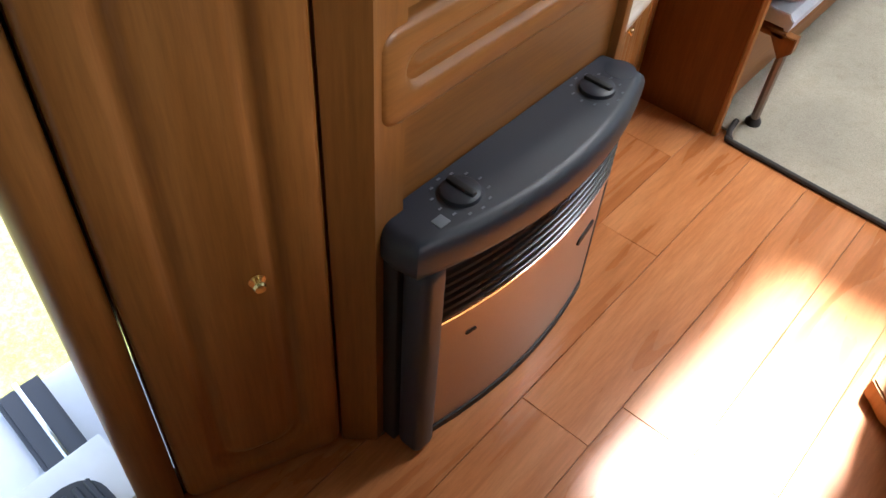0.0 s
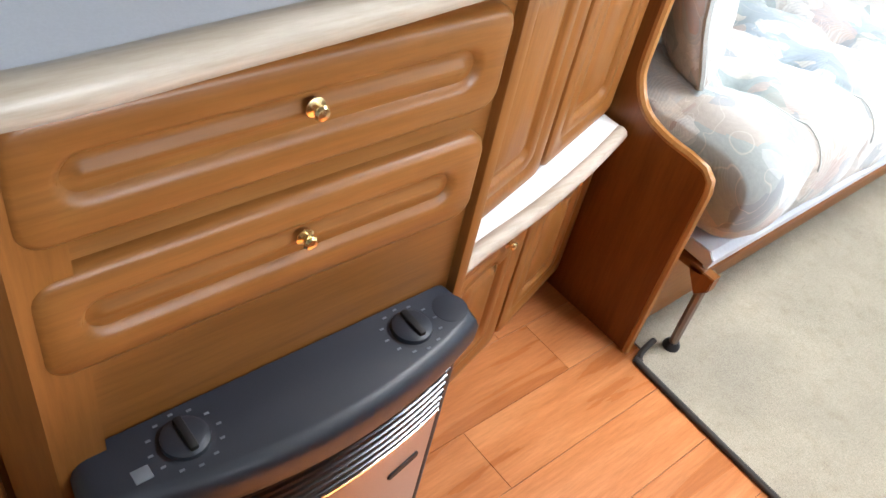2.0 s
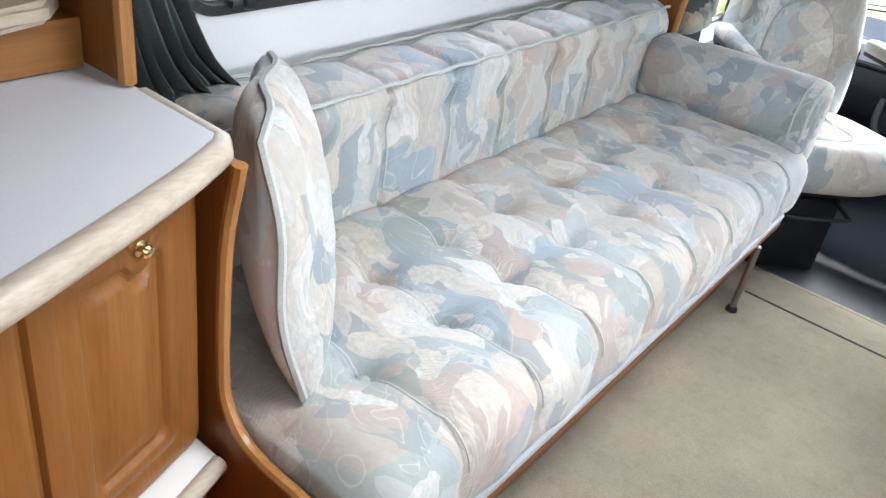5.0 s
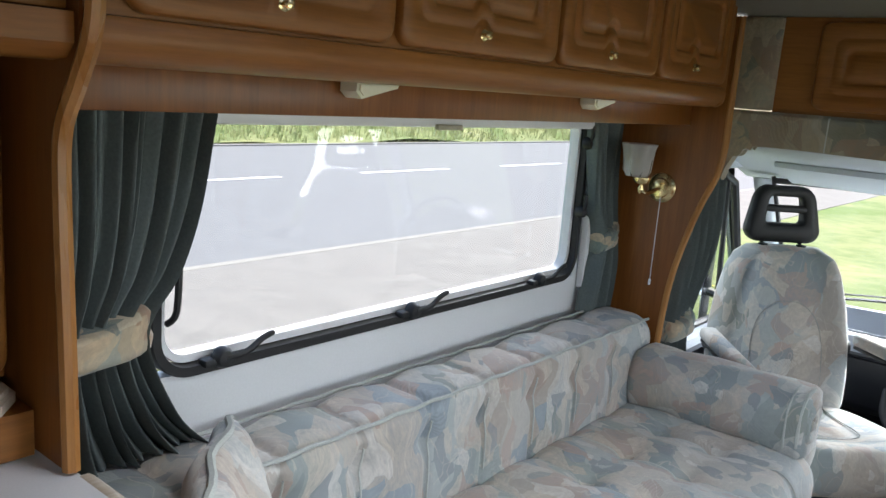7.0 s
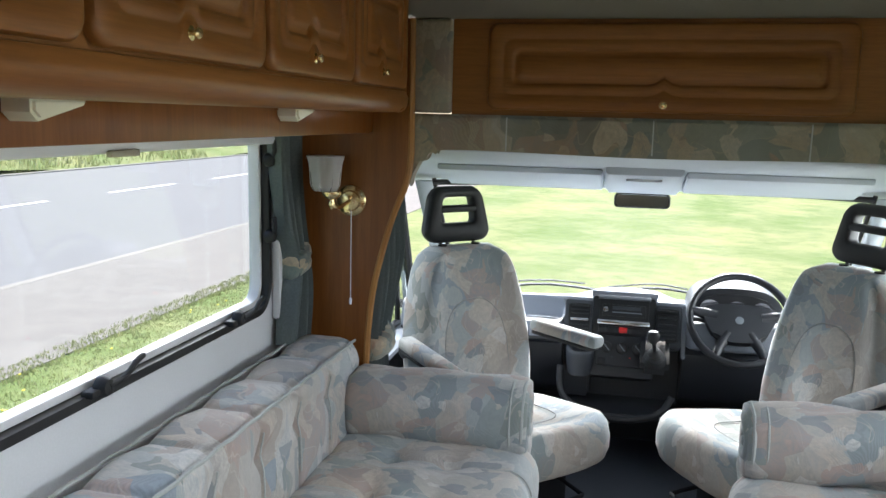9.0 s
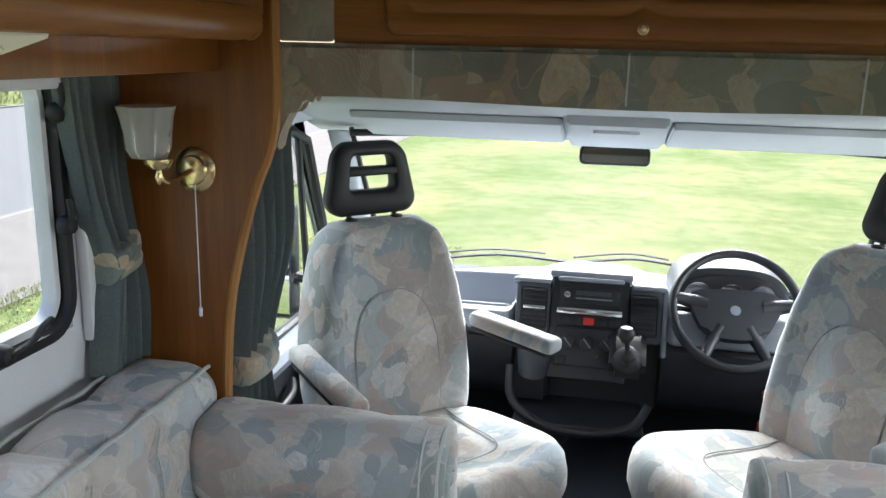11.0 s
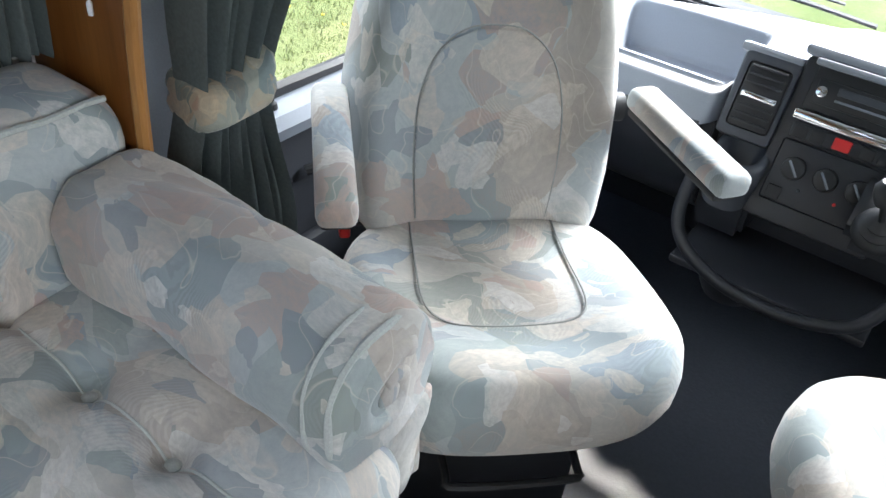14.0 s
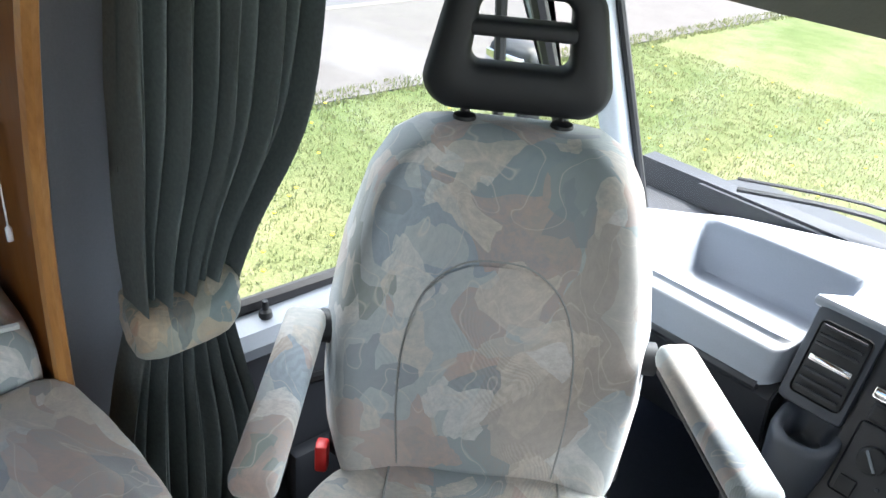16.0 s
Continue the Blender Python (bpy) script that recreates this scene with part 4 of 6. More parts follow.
def bolster(x0, x1, label):
    """A squared roll cushion with a piped end showing the rolled cloth."""
    b = thing("bolster_cushion", label, "cushion", ((x0 + x1) / 2, 3.94, 0.56))
    out = 1 if x1 < CX else -1
    n = 30
    loops = []
    for j in range(n + 1):
        x = x0 + (x1 - x0) * j / n
        e = min(x - x0, x1 - x) / 0.03
        s = 1 - 0.10 * (1 - min(1, e)) ** 2
        lp = []
        for k, (py, pz) in enumerate(rrect(0.208 * s, 0.222 * s, 0.09 * s, 8)):
            w = 0.004 * math.sin(x * 23 + k) + 0.003 * math.sin(x * 9 + k * 0.6)
            lp.append(Vector((x, 3.967 + py + w, 0.663 + pz + w + 0.008 * math.sin((x - x0) / (x1 - x0) * math.pi))))
        loops.append(lp)
    part("cover", loft(loops), fabric, b, smooth=180)
    xe = x1 if out > 0 else x0
    part("piping", tube([(xe - out * 0.014, 3.967 + y, 0.665 + z) for y, z in rrect(0.192, 0.206, 0.084, 8)], 0.006, 6, closed=True), piping, b)
    part("piping", tube([(xe - out * 0.05, 3.967 + y, 0.665 + z) for y, z in rrect(0.204, 0.218, 0.088, 8)], 0.004, 6, closed=True), piping, b)
    sp, wide = [], []
    for k in range(34):
        a = 0.9 + k * 0.22
        q = 0.071 - 0.0062 * a
        sp.append((xe - out * (0.008 + 0.002 * math.sin(a * 2.3)), 3.967 + q * math.cos(a), 0.665 + q * 1.05 * math.sin(a)))
        wide.append(0.0205 - 0.0007 * a + 0.0012 * math.sin(a * 4.1))
    part("rolled_end", tube(sp, wide, 10), fabric, b, "cloth rolled in a spiral", smooth=180)
    part("core", lathe([(0.001, 0.0), (0.022, 0.0), (0.02, 0.006), (0.012, 0.011), (0.001, 0.012)], basis((xe - out * 0.004, 3.967, 0.663), (0, out, 0), (0, 0, 1)), 18), fabric, b, smooth=180)
    part("end_flap", flap(xe, out), fabric, b, "hanging cloth flap", smooth=180)


bolster(-0.752, -0.185, "squared pastel bolster cushion across the sofa end")
bolster(0.44, 1.04, "squared pastel bolster cushion on the opposite sofa")

# loose pad leaning on the end panel
pad = thing("side_pad", "pastel piped pad cushion leaning on the end panel", "cushion", (-0.6, 2.0, 0.57))
PCX, PCY, PCZ = -0.61, 2.04, 0.787


def pad_point(u, v, side):
    """Pillow outline with drawn-in sides and full middle; u, v from -1 to 1."""
    px = 0.19 * u * (1 - 0.09 * v ** 4)
    pz = 0.218 * v * (1 - 0.11 * u ** 4)
    full = max(0.0, (1 - u * u) * (1 - v * v)) ** 0.42
    out = side * (0.004 + 0.068 * full) + 0.008 * math.sin(6 * u + 4 * v)
    far = 0.19 - px
    return Vector((PCX + 0.19 - 0.25 * pz - far * 0.72 + out * 0.69, PCY + far * 0.69 + out * 0.72 - 0.02, PCZ + pz))


own = bmesh.new()
NP = 16
for side in (-1, 1):
    g = [[own.verts.new(pad_point(math.sin(math.pi / 2 * (i / NP * 2 - 1)), math.sin(math.pi / 2 * (j / NP * 2 - 1)), side)) for j in range(NP + 1)] for i in range(NP + 1)]
    for i in range(NP):
        for j in range(NP):
            own.faces.new((g[i][j], g[i + 1][j], g[i + 1][j + 1], g[i][j + 1]))
rim = [(k / 6 - 1, -1) for k in range(12)] + [(1, k / 6 - 1) for k in range(12)] + [(1 - k / 6, 1) for k in range(12)] + [(-1, 1 - k / 6) for k in range(12)]
bmesh.ops.remove_doubles(own, verts=own.verts, dist=0.0001)
bmesh.ops.recalc_face_normals(own, faces=own.faces)
part("cover", own, fabric, pad, smooth=180)
part("piping", tube([pad_point(u, v, 0) for u, v in rim], 0.0075, 6, closed=True), piping, pad)


# ---- overhead lockers, fin and lamps ----
LX = -0.597
lock = thing("overhead_locker", "run of dark honey oak overhead lockers with moulded doors", "cupboard", (-0.8, 2.95, 1.6))
part("carcass", box(-0.985, LX - 0.002, 1.944, 3.985, 1.63, 1.972), oak_h, lock)
own = prism([(-0.985, 1.625), (-0.985, 1.60), (-0.72, 1.60), (-0.64, 1.578), (-0.605, 1.582), (-0.585, 1.60), (-0.58, 1.62), (-0.588, 1.638), (-0.60, 1.64), (-0.985, 1.64)], 1, 1.944, 3.94)
part("lower_rail", own, oak_h, lock, "rounded lower rail")
part("pelmet_board", box(-0.735, -0.715, 1.944, 4.02, 1.515, 1.602, 0.003), deep_v, lock, "stained pelmet board")
part("rail_end", lathe([(0.001, 0), (0.028, 0.0), (0.03, 0.02), (0.02, 0.04), (0.002, 0.045)], basis((-0.615, 3.93, 1.608), (1, 0, 0), (0, 0, 1)) @ pose(0, 0, 0, 180), 16), oak_h, lock)
for y0, y1 in ((1.985, 2.46), (2.474, 2.964), (2.978, 3.452), (3.466, 3.92)):
    oriented_front("door", (LX, (y0 + y1) / 2, 1.797), (0, 1, 0), (0, 0, 1), y1 - y0, 0.305, oak_h, lock, margin=0.055, t=0.02, knob=(-0.02 if y0 > 2 else 0.0, -0.115), r=0.03)
fin = [(-0.98, 1.035)] + [tuple(p) for p in curve([(-0.635, 1.035), (-0.64, 1.2), (-0.648, 1.42), (-0.64, 1.50), (-0.60, 1.56), (-0.565, 1.62), (-0.558, 1.70), (-0.562, 1.972)], 5)] + [(-0.98, 1.972)]
f = thing("fin_panel", "stained wood fin panel with S-curved lipped edge", "panel", (-0.8, 1.955, 1.035))
part("board", prism(fin, 1, 1.922, 1.940, 0.002), deep_v, f)
part("lipping", tube([(x, 1.931, z) for x, z in fin[1:-1]], 0.0125, 8), edge_wood, f, "pale rounded lipping")

tall = thing("wall_cabinet", "dark oak cabinet standing over the worktop", "cupboard", (-0.86, 1.6, 1.03))
part("back_panel", box(-0.98, -0.715, 1.25, 1.918, 1.033, 1.10), oak_h, tall)
part("body", box(-0.98, -0.76, 1.25, 1.90, 1.14, 1.97, 0.003), oak_v, tall)
cab_door = oriented_front("door", (-0.76, 1.585, 1.39), (0, 1, 0), (0, 0, 1), 0.63, 0.49, oak_v, tall, margin=0.05, t=0.018, r=0.03)
own = ring_slab(0.55, 0.40, [(0, -0.004, 0.03), (0, 0.006, 0.03), (0.004, 0.009, 0.03), (0.012, 0.009, 0.022)], 6)
own.transform(basis((-0.742, 1.585, 1.40), (0, 1, 0), (0, 0, 1)))
part("dark_panel", own, black, cab_door, "glossy black inset panel")
part("upper_body", box(-0.985, -0.602, 1.25, 1.919, 1.64, 1.972, 0.003), oak_h, tall)
part("upper_rail", prism([(-0.97, 1.638), (-0.97, 1.60), (-0.64, 1.58), (-0.605, 1.584), (-0.585, 1.602), (-0.585, 1.638)], 1, 1.25, 1.919), oak_h, tall, "rounded lower rail")
oriented_front("upper_door", (-0.602, 1.585, 1.805), (0, 1, 0), (0, 0, 1), 0.63, 0.30, oak_h, tall, margin=0.055, t=0.018, r=0.03)
part("shelf", prism([(-0.98, 1.25), (-0.70, 1.25), (-0.69, 1.80), (-0.70, 1.87), (-0.74, 1.905), (-0.98, 1.91)], 2, 1.10, 1.13, 0.008), pale_edge, tall, "pale rounded shelf")


def spot(y):
    s = thing("spot_lamp", "small white wedge reading spotlight under the locker", "lamp", (-0.70, y, 1.60))
    part("mount", box(-0.715, -0.67, y - 0.05, y + 0.05, 1.578, 1.598, 0.005), white_plastic, s)
    own = prism([(-0.055, 0.0), (0.055, 0.002), (0.05, -0.008), (-0.042, -0.03), (-0.056, -0.018)], 1, -0.026, 0.026, 0.005)
    own.transform(Matrix.Translation((-0.69, y, 1.58)) @ pose(0, 0, 0, 0, 0, 90) @ pose(0, 0, 0, 0, 0, 0))
    part("head", own, plain("ivory_plastic", (0.72, 0.70, 0.55), 0.45, var=0.03), s)


spot(2.52), spot(3.36)

dome = thing("ceiling_lamp", "round white ceiling lamp with brass rim", "lamp", (0.12, 3.50, 1.98))
part("rim", lathe([(0.002, 0.0), (0.095, 0.0), (0.1, -0.008), (0.092, -0.02), (0.002, -0.02)], Matrix.Translation((0.12, 3.48, 1.98)), 28), brass, dome)
part("diffuser", lathe([(0.002, -0.02), (0.085, -0.02), (0.08, -0.038), (0.05, -0.052), (0.002, -0.056)], Matrix.Translation((0.12, 3.48, 1.98)), 28), lamp_glass, dome)

# wooden side panel at the cab with the wall lamp
pf = [(-0.99, 0.0), (-0.735, 0.0)] + [tuple(p) for p in curve([(-0.738, 0.45), (-0.738, 0.745), (-0.725, 0.95), (-0.70, 1.09), (-0.655, 1.25), (-0.612, 1.36), (-0.598, 1.45), (-0.598, 1.58), (-0.60, 1.86)], 5)] + [(-0.99, 1.86)]
pan = thing("partition", "honey wood side partition with curved edge at the cab", "partition", (-0.8, 4.04, 0))
part("board", prism(pf, 1, 4.028, 4.048, 0.002), deep_v, pan)
part("lipping", tube([(x, 4.038, z) for x, z in pf[1:-1]], 0.0125, 8), edge_wood, pan, "pale rounded lipping")

sc = thing("wall_lamp", "brass wall lamp with frosted tulip shade and pull cord", "lamp", (-0.787, 4.028, 1.30))
part("rose", lathe([(0.002, 0.0), (0.046, 0.0), (0.05, 0.004), (0.044, 0.009), (0.034, 0.011), (0.03, 0.017), (0.018, 0.02), (0.002, 0.022)], basis((-0.787, 4.028, 1.30), (1, 0, 0), (0, 0, 1)), 28), brass, sc)
part("arm", tube(curve([(-0.787, 4.01, 1.30), (-0.80, 3.96, 1.285), (-0.808, 3.93, 1.29), (-0.815, 3.925, 1.32)], 5), 0.007, 8), brass, sc)
part("cup", lathe([(0.004, 0.0), (0.02, 0.0), (0.03, 0.012), (0.03, 0.02), (0.004, 0.02)], Matrix.Translation((-0.815, 3.925, 1.315)), 18), brass, sc)
prof = [(0.012, 0.02), (0.036, 0.022), (0.046, 0.04), (0.049, 0.075), (0.051, 0.105), (0.058, 0.128)]
shade = [[Vector(((r + (0.004 * math.cos(a * 8) if i > 3 else 0)) * math.cos(a) - 0.835, (r + (0.004 * math.cos(a * 8) if i > 3 else 0)) * math.sin(a) + 3.925, 1.315 + z)) for a in [2 * math.pi * k / 48 for k in range(48)]]
         for i, (r, z) in enumerate(prof + [(r - 0.003, z) for r, z in prof[::-1]])]
part("shade", loft(shade), lamp_glass, sc, "frosted frilled glass shade", smooth=80)
part("finial", lathe([(0.002, -0.035), (0.007, -0.03), (0.01, -0.018), (0.006, -0.006), (0.012, 0.0)], Matrix.Translation((-0.815, 3.925, 1.315)), 12), brass, sc)
part("pull_cord", tube([(-0.782, 4.014, 1.28), (-0.783, 4.015, 1.1), (-0.783, 4.015, 0.985)], 0.0014, 6), white_plastic, sc)
part("pull", lathe([(0.001, 0), (0.004, 0.0), (0.0045, 0.018), (0.002, 0.022)], Matrix.Translation((-0.783, 4.015, 0.965)), 10), white_plastic, sc)

# overcab locker with fabric surrounds
oc = thing("overcab_locker", "honey wood overcab locker with lift-up door", "cupboard", (CX, 4.07, 1.7))
part("front", box(-0.475, 0.775, 4.062, 4.085, 1.575, 1.862), oak_x, oc)
oriented_front("door", (0.152, 4.062, 1.722), (1, 0, 0), (0, 0, 1), 1.03, 0.255, oak_x, oc, margin=0.055, t=0.016, knob=(0.0, -0.105), r=0.03)
for x0, x1 in ((-0.60, -0.475), (0.775, 0.90)):
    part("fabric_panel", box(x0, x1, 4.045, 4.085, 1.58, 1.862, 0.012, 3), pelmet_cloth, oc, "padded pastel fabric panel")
pel = thing("fabric_pelmet", "padded pastel fabric pelmet over the cab opening", "pelmet", (CX, 4.06, 1.47))
pts = curve([(-0.60, 1.35), (-0.585, 1.40), (-0.54, 1.455), (-0.42, 1.47), (CX, 1.462), (0.68, 1.47), (0.80, 1.455), (0.845, 1.40), (0.86, 1.35)], 6)
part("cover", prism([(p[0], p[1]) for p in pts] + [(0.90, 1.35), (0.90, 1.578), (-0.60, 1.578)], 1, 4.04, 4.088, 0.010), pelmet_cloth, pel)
for x in (-0.3, 0.13, 0.56):
    part("seam", box(x - 0.002, x + 0.002, 4.0385, 4.045, 1.47, 1.572), piping, pel)
# right-hand side panel, mirrored
own = prism([(2 * CX - x, z) for x, z in pf], 1, 4.028, 4.048, 0.002)
pan2 = thing("partition", "honey wood side partition beside the driver seat", "partition", (1.1, 4.04, 0))
part("board", own, deep_v, pan2)


# ---- kitchen block on the other side ----
kit = thing("kitchen_unit", "honey oak kitchen base unit with plinth", "cupboard", (0.8, 0.6, 0))
part("carcass", prism([(0.46, REAR + 0.01), (0.46, 1.44), (0.40, 1.50), (0.345, 1.53), (0.345, 1.70), (0.42, 1.84), (1.25, 1.84), (1.25, REAR + 0.01)], 2, 0.075, 0.86), oak_v, kit)
part("plinth", prism([(0.50, REAR + 0.01), (0.50, 1.40), (0.385, 1.49), (0.385, 1.68), (0.46, 1.80), (1.25, 1.80), (1.25, REAR + 0.01)], 2, 0.0, 0.075), dash_dark, kit)
part("plinth_lip", prism([(0.332, 1.455), (0.332, 1.70), (0.41, 1.86), (0.44, 1.86), (0.44, 1.40), (0.38, 1.41)], 2, 0.004, 0.05, 0.004), edge_wood, kit)
for y0, y1 in ((-0.85, -0.3), (-0.28, 0.27), (0.29, 0.82), (0.84, 1.33)):
    oriented_front("door", (0.46, (y0 + y1) / 2, 0.47), (0, -1, 0), (0, 0, 1), y1 - y0, 0.72, oak_v, kit, knob=(0.18, 0.28))
kt = thing("kitchen_worktop", "white rounded kitchen worktop end", "worktop", (0.8, 0.6, 0.87))
kp = [(0.435, REAR + 0.01), (0.435, 1.49), (0.36, 1.53), (0.318, 1.60), (0.315, 1.64)] + [(0.465 - 0.15 * math.cos(radians(a)), 1.70 + 0.16 * math.sin(radians(a))) for a in range(0, 91, 10)] + [(1.25, 1.86), (1.25, REAR + 0.01)]
part("surface", prism(kp, 2, 0.862, 0.90, 0.012), shelf_white, kt)


# ---- floor planks ----
PW, PL = 0.145, 0.92
plank_mesh = {}
random.seed(4)
nx = int((XR - XL) / PW) + 1
for i in range(nx):
    x0 = XL + 0.002 + i * PW
    y = REAR - random.random() * PL
    first = REAR if x0 > -0.5 else 0.7
    while y < 1.985:
        a, b = max(y, first), min(y + PL, 1.99)
        if b - a > 0.03:
            key = round(b - a, 3)
            w = min(PW, XR - x0) - 0.0008
            if w > 0.02:
                kk = (key, round(w, 3))
                if kk not in plank_mesh:
                    me = finish(box(0, w, 0, b - a - 0.0008, -0.006, 0.0, 0.0008, 1), floor_wood, "plank", 0)
                    plank_mesh[kk] = me
                pl = new("plank", plank_mesh[kk])
                pl.parent = floor
                pl.location = (x0, a, 0)
        y += PL


# ---- entrance step ----
st = thing("entrance_step", "black plastic entrance step with metal trim", "step", (-0.85, 0.1, -0.25))
part("tread", box(-0.98, -0.47, -0.28, 0.66, -0.27, -0.25, 0.004), white_plastic, st)
part("riser", box(-0.475, -0.455, -0.28, 0.47, -0.26, -0.008), white_plastic, st)
part("threshold", box(-0.615, -0.474, -0.28, 0.468, -0.03, -0.002, 0.004), shelf_white, st, "pale worn threshold board")
mat_t = thing("rubber_mat", "black ribbed rubber doormat with rounded corners", "mat", (-0.45, 0.15, 0))
part("sheet", prism([(-0.44 + x, 0.14 + y) for x, y in rrect(0.25, 0.56, 0.05, 6)], 2, 0.0005, 0.006, 0.002), rubber, mat_t)
for k in range(26):
    part("rib", box(-0.55, -0.33, -0.115 + k * 0.0205, -0.103 + k * 0.0205, 0.005, 0.0105, 0.003, 1), dash_dark, mat_t)
tray = thing("shoe_tray", "black plastic moulded tray in the step well", "tray", (-0.86, 0.44, -0.25))
part("pan", prism([(-0.975, 0.40), (-0.74, 0.385), (-0.71, 0.40), (-0.705, 0.455), (-0.735, 0.475), (-0.975, 0.495)], 2, -0.248, -0.215, 0.008), dash_mid, tray)
part("rim", tube([(-0.975, 0.448, -0.212), (-0.74, 0.43, -0.212)], 0.007, 8), chrome, tray)
part("bolt", lathe([(0.002, 0), (0.016, 0.0), (0.015, 0.008), (0.008, 0.012), (0.002, 0.013)], Matrix.Translation((-0.728, 0.437, -0.216)), 16), black, tray)


# ---- cab shell ----
def mirx(own):
    for v in own.verts:
        v.co.x = 2 * CX - v.co.x
    return own


def ws_bottom(u):
    s = 2 * u - 1
    return Vector((CX + 0.83 * s, 5.75 - 0.39 * s * s, 0.69 + 0.01 * s * s))


def ws_top(u):
    s = 2 * u - 1
    return Vector((CX + 0.93 * s, 5.34 - 0.14 * s * s, 1.29 - 0.01 * s * s))


shell = thing("cab_shell", "pale grey trimmed cab shell with windscreen", "cab", (CX, 5.2, 0), kind="structure")
part("headliner", prism([(4.088, 1.52), (4.088, 1.465), (4.5, 1.44), (4.9, 1.385), (5.12, 1.325), (5.30, 1.27), (5.36, 1.275), (5.36, 1.33), (4.9, 1.46)], 0, -0.95, 1.21), header_grey, shell)
ws = part("windscreen", sheet(lambda u, v: ws_bottom(u).lerp(ws_top(u), v) + Vector((0, 0.03 * math.sin(v * math.pi), 0)), 24, 8), glass, shell, "curved clear windscreen", smooth=180)
ws.visible_shadow = False
part("windscreen_seal", tube([ws_top(k / 30) + Vector((0, -0.004, -0.006)) for k in range(31)], 0.013, 8), rubber, shell)
for flip in (False, True):
    g = mirx if flip else (lambda o: o)
    pts = [ws_bottom(0).lerp(ws_top(0), t) + Vector((-0.03, -0.012, 0)) for t in (-0.15, 0.0, 0.25, 0.5, 0.75, 1.0)]
    own = loft([[p + Vector((0.04 * math.cos(a) - 0.012, -0.035 * math.sin(a), 0)) for a in [2 * math.pi * k / 14 for k in range(14)]] for p in pts])
    part("pillar_trim", g(own), header_grey, shell, "pale grey windscreen pillar trim")
    part("pillar_seal", g(tube([ws_bottom(0).lerp(ws_top(0), t) + Vector((0.006, 0.0, 0)) for t in (-0.1, 0.3, 0.7, 1.02)], 0.010, 8)), rubber, shell)
    part("b_pillar", g(box(-0.965, -0.905, 4.05, 4.36, -0.1, 1.5, 0.008)), pillar_grey, shell, "slate grey trimmed pillar")
    # door: lower panel, sill and frame round its window
    d = part("cab_door", g(box(-0.965, -0.915, 4.365, 5.55, -0.1, 0.60, 0.008)), dash_dark, shell, "dark cab door panel")
    part("door_sill", g(prism([(-0.965, 0.54), (-0.965, 0.622), (-0.93, 0.628), (-0.868, 0.612), (-0.855, 0.585), (-0.87, 0.55), (-0.91, 0.53)], 1, 4.37, 5.45, 0.004)), dash_grey, d, "grey padded door top")
    part("door_pocket", g(box(-0.917, -0.875, 4.5, 5.2, 0.02, 0.24, 0.015)), dash_dark, d)
    part("door_handle", g(tube(curve([(-0.90, 4.55, 0.42), (-0.865, 4.62, 0.44), (-0.862, 4.75, 0.45), (-0.895, 4.84, 0.46)], 4), 0.012, 8)), black, d)
    fr = [(4.385, 0.63), (4.385, 1.24), (4.44, 1.31), (4.95, 1.30), (5.10, 1.25), (5.22, 1.0), (5.38, 0.66), (5.33, 0.63)]
    part("window_frame", g(tube([(-0.93, y, z) for y, z in fr], 0.020, 8, closed=True)), rubber, d, "black window frame")
    part("quarter_bar", g(tube([(-0.93, 5.02, 1.28), (-0.93, 5.10, 0.64)], 0.013, 8)), black, d)
    gl = part("pane", g(prism(fr, 0, -0.944, -0.940)), glass, d)
    gl.visible_shadow = False
    part("lock_button", g(lathe([(0.002, 0.0), (0.014, 0.0), (0.012, 0.012), (0.006, 0.016), (0.006, 0.034), (0.002, 0.036)], Matrix.Translation((-0.897, 4.45, 0.618)), 12)), black, d, "black lock button")
    part("upper_rail", g(box(-0.965, -0.91, 4.36, 5.25, 1.32, 1.5, 0.008)), header_grey, shell)
    part("cant_fill", g(prism([(5.08, 1.28), (5.25, 1.0), (5.45, 0.62), (5.8, 0.62), (5.8, 0.5), (5.45, 0.5), (5.1, 1.5), (5.08, 1.5)], 0, -0.985, -0.967)), header_grey, shell)
part("bulkhead", box(-0.95, 1.21, 5.72, 5.78, -0.1, 0.66), dash_dark, shell)
part("scuttle", prism([(5.70, 0.655), (6.0, 0.60), (6.0, 0.55), (5.70, 0.60)], 0, -0.75, 1.01), dash_dark, shell, "dark scuttle below the windscreen")
for x0, x1 in ((-0.72, -0.035), (0.295, 0.98)):
    v = part("sun_visor", prism([(4.93, 1.372), (4.935, 1.352), (5.20, 1.272), (5.225, 1.275), (5.225, 1.295), (4.95, 1.384)], 0, x0, x1, 0.006), header_grey, shell, "folded pale grey sun visor")
    part("hinge", tube([(x0 + 0.03, 5.222, 1.275), (x1 - 0.03, 5.222, 1.275)], 0.006, 8), dash_dark, v)
cl = part("courtesy_lamp", prism([(4.86, 1.40), (4.87, 1.36), (5.20, 1.262), (5.25, 1.28), (5.25, 1.30)], 0, -0.02, 0.28, 0.008), header_grey, shell, "grey courtesy lamp housing")
part("lens", box(0.06, 0.20, 4.93, 5.0, 1.331, 1.352, 0.004), lamp_glass, cl)

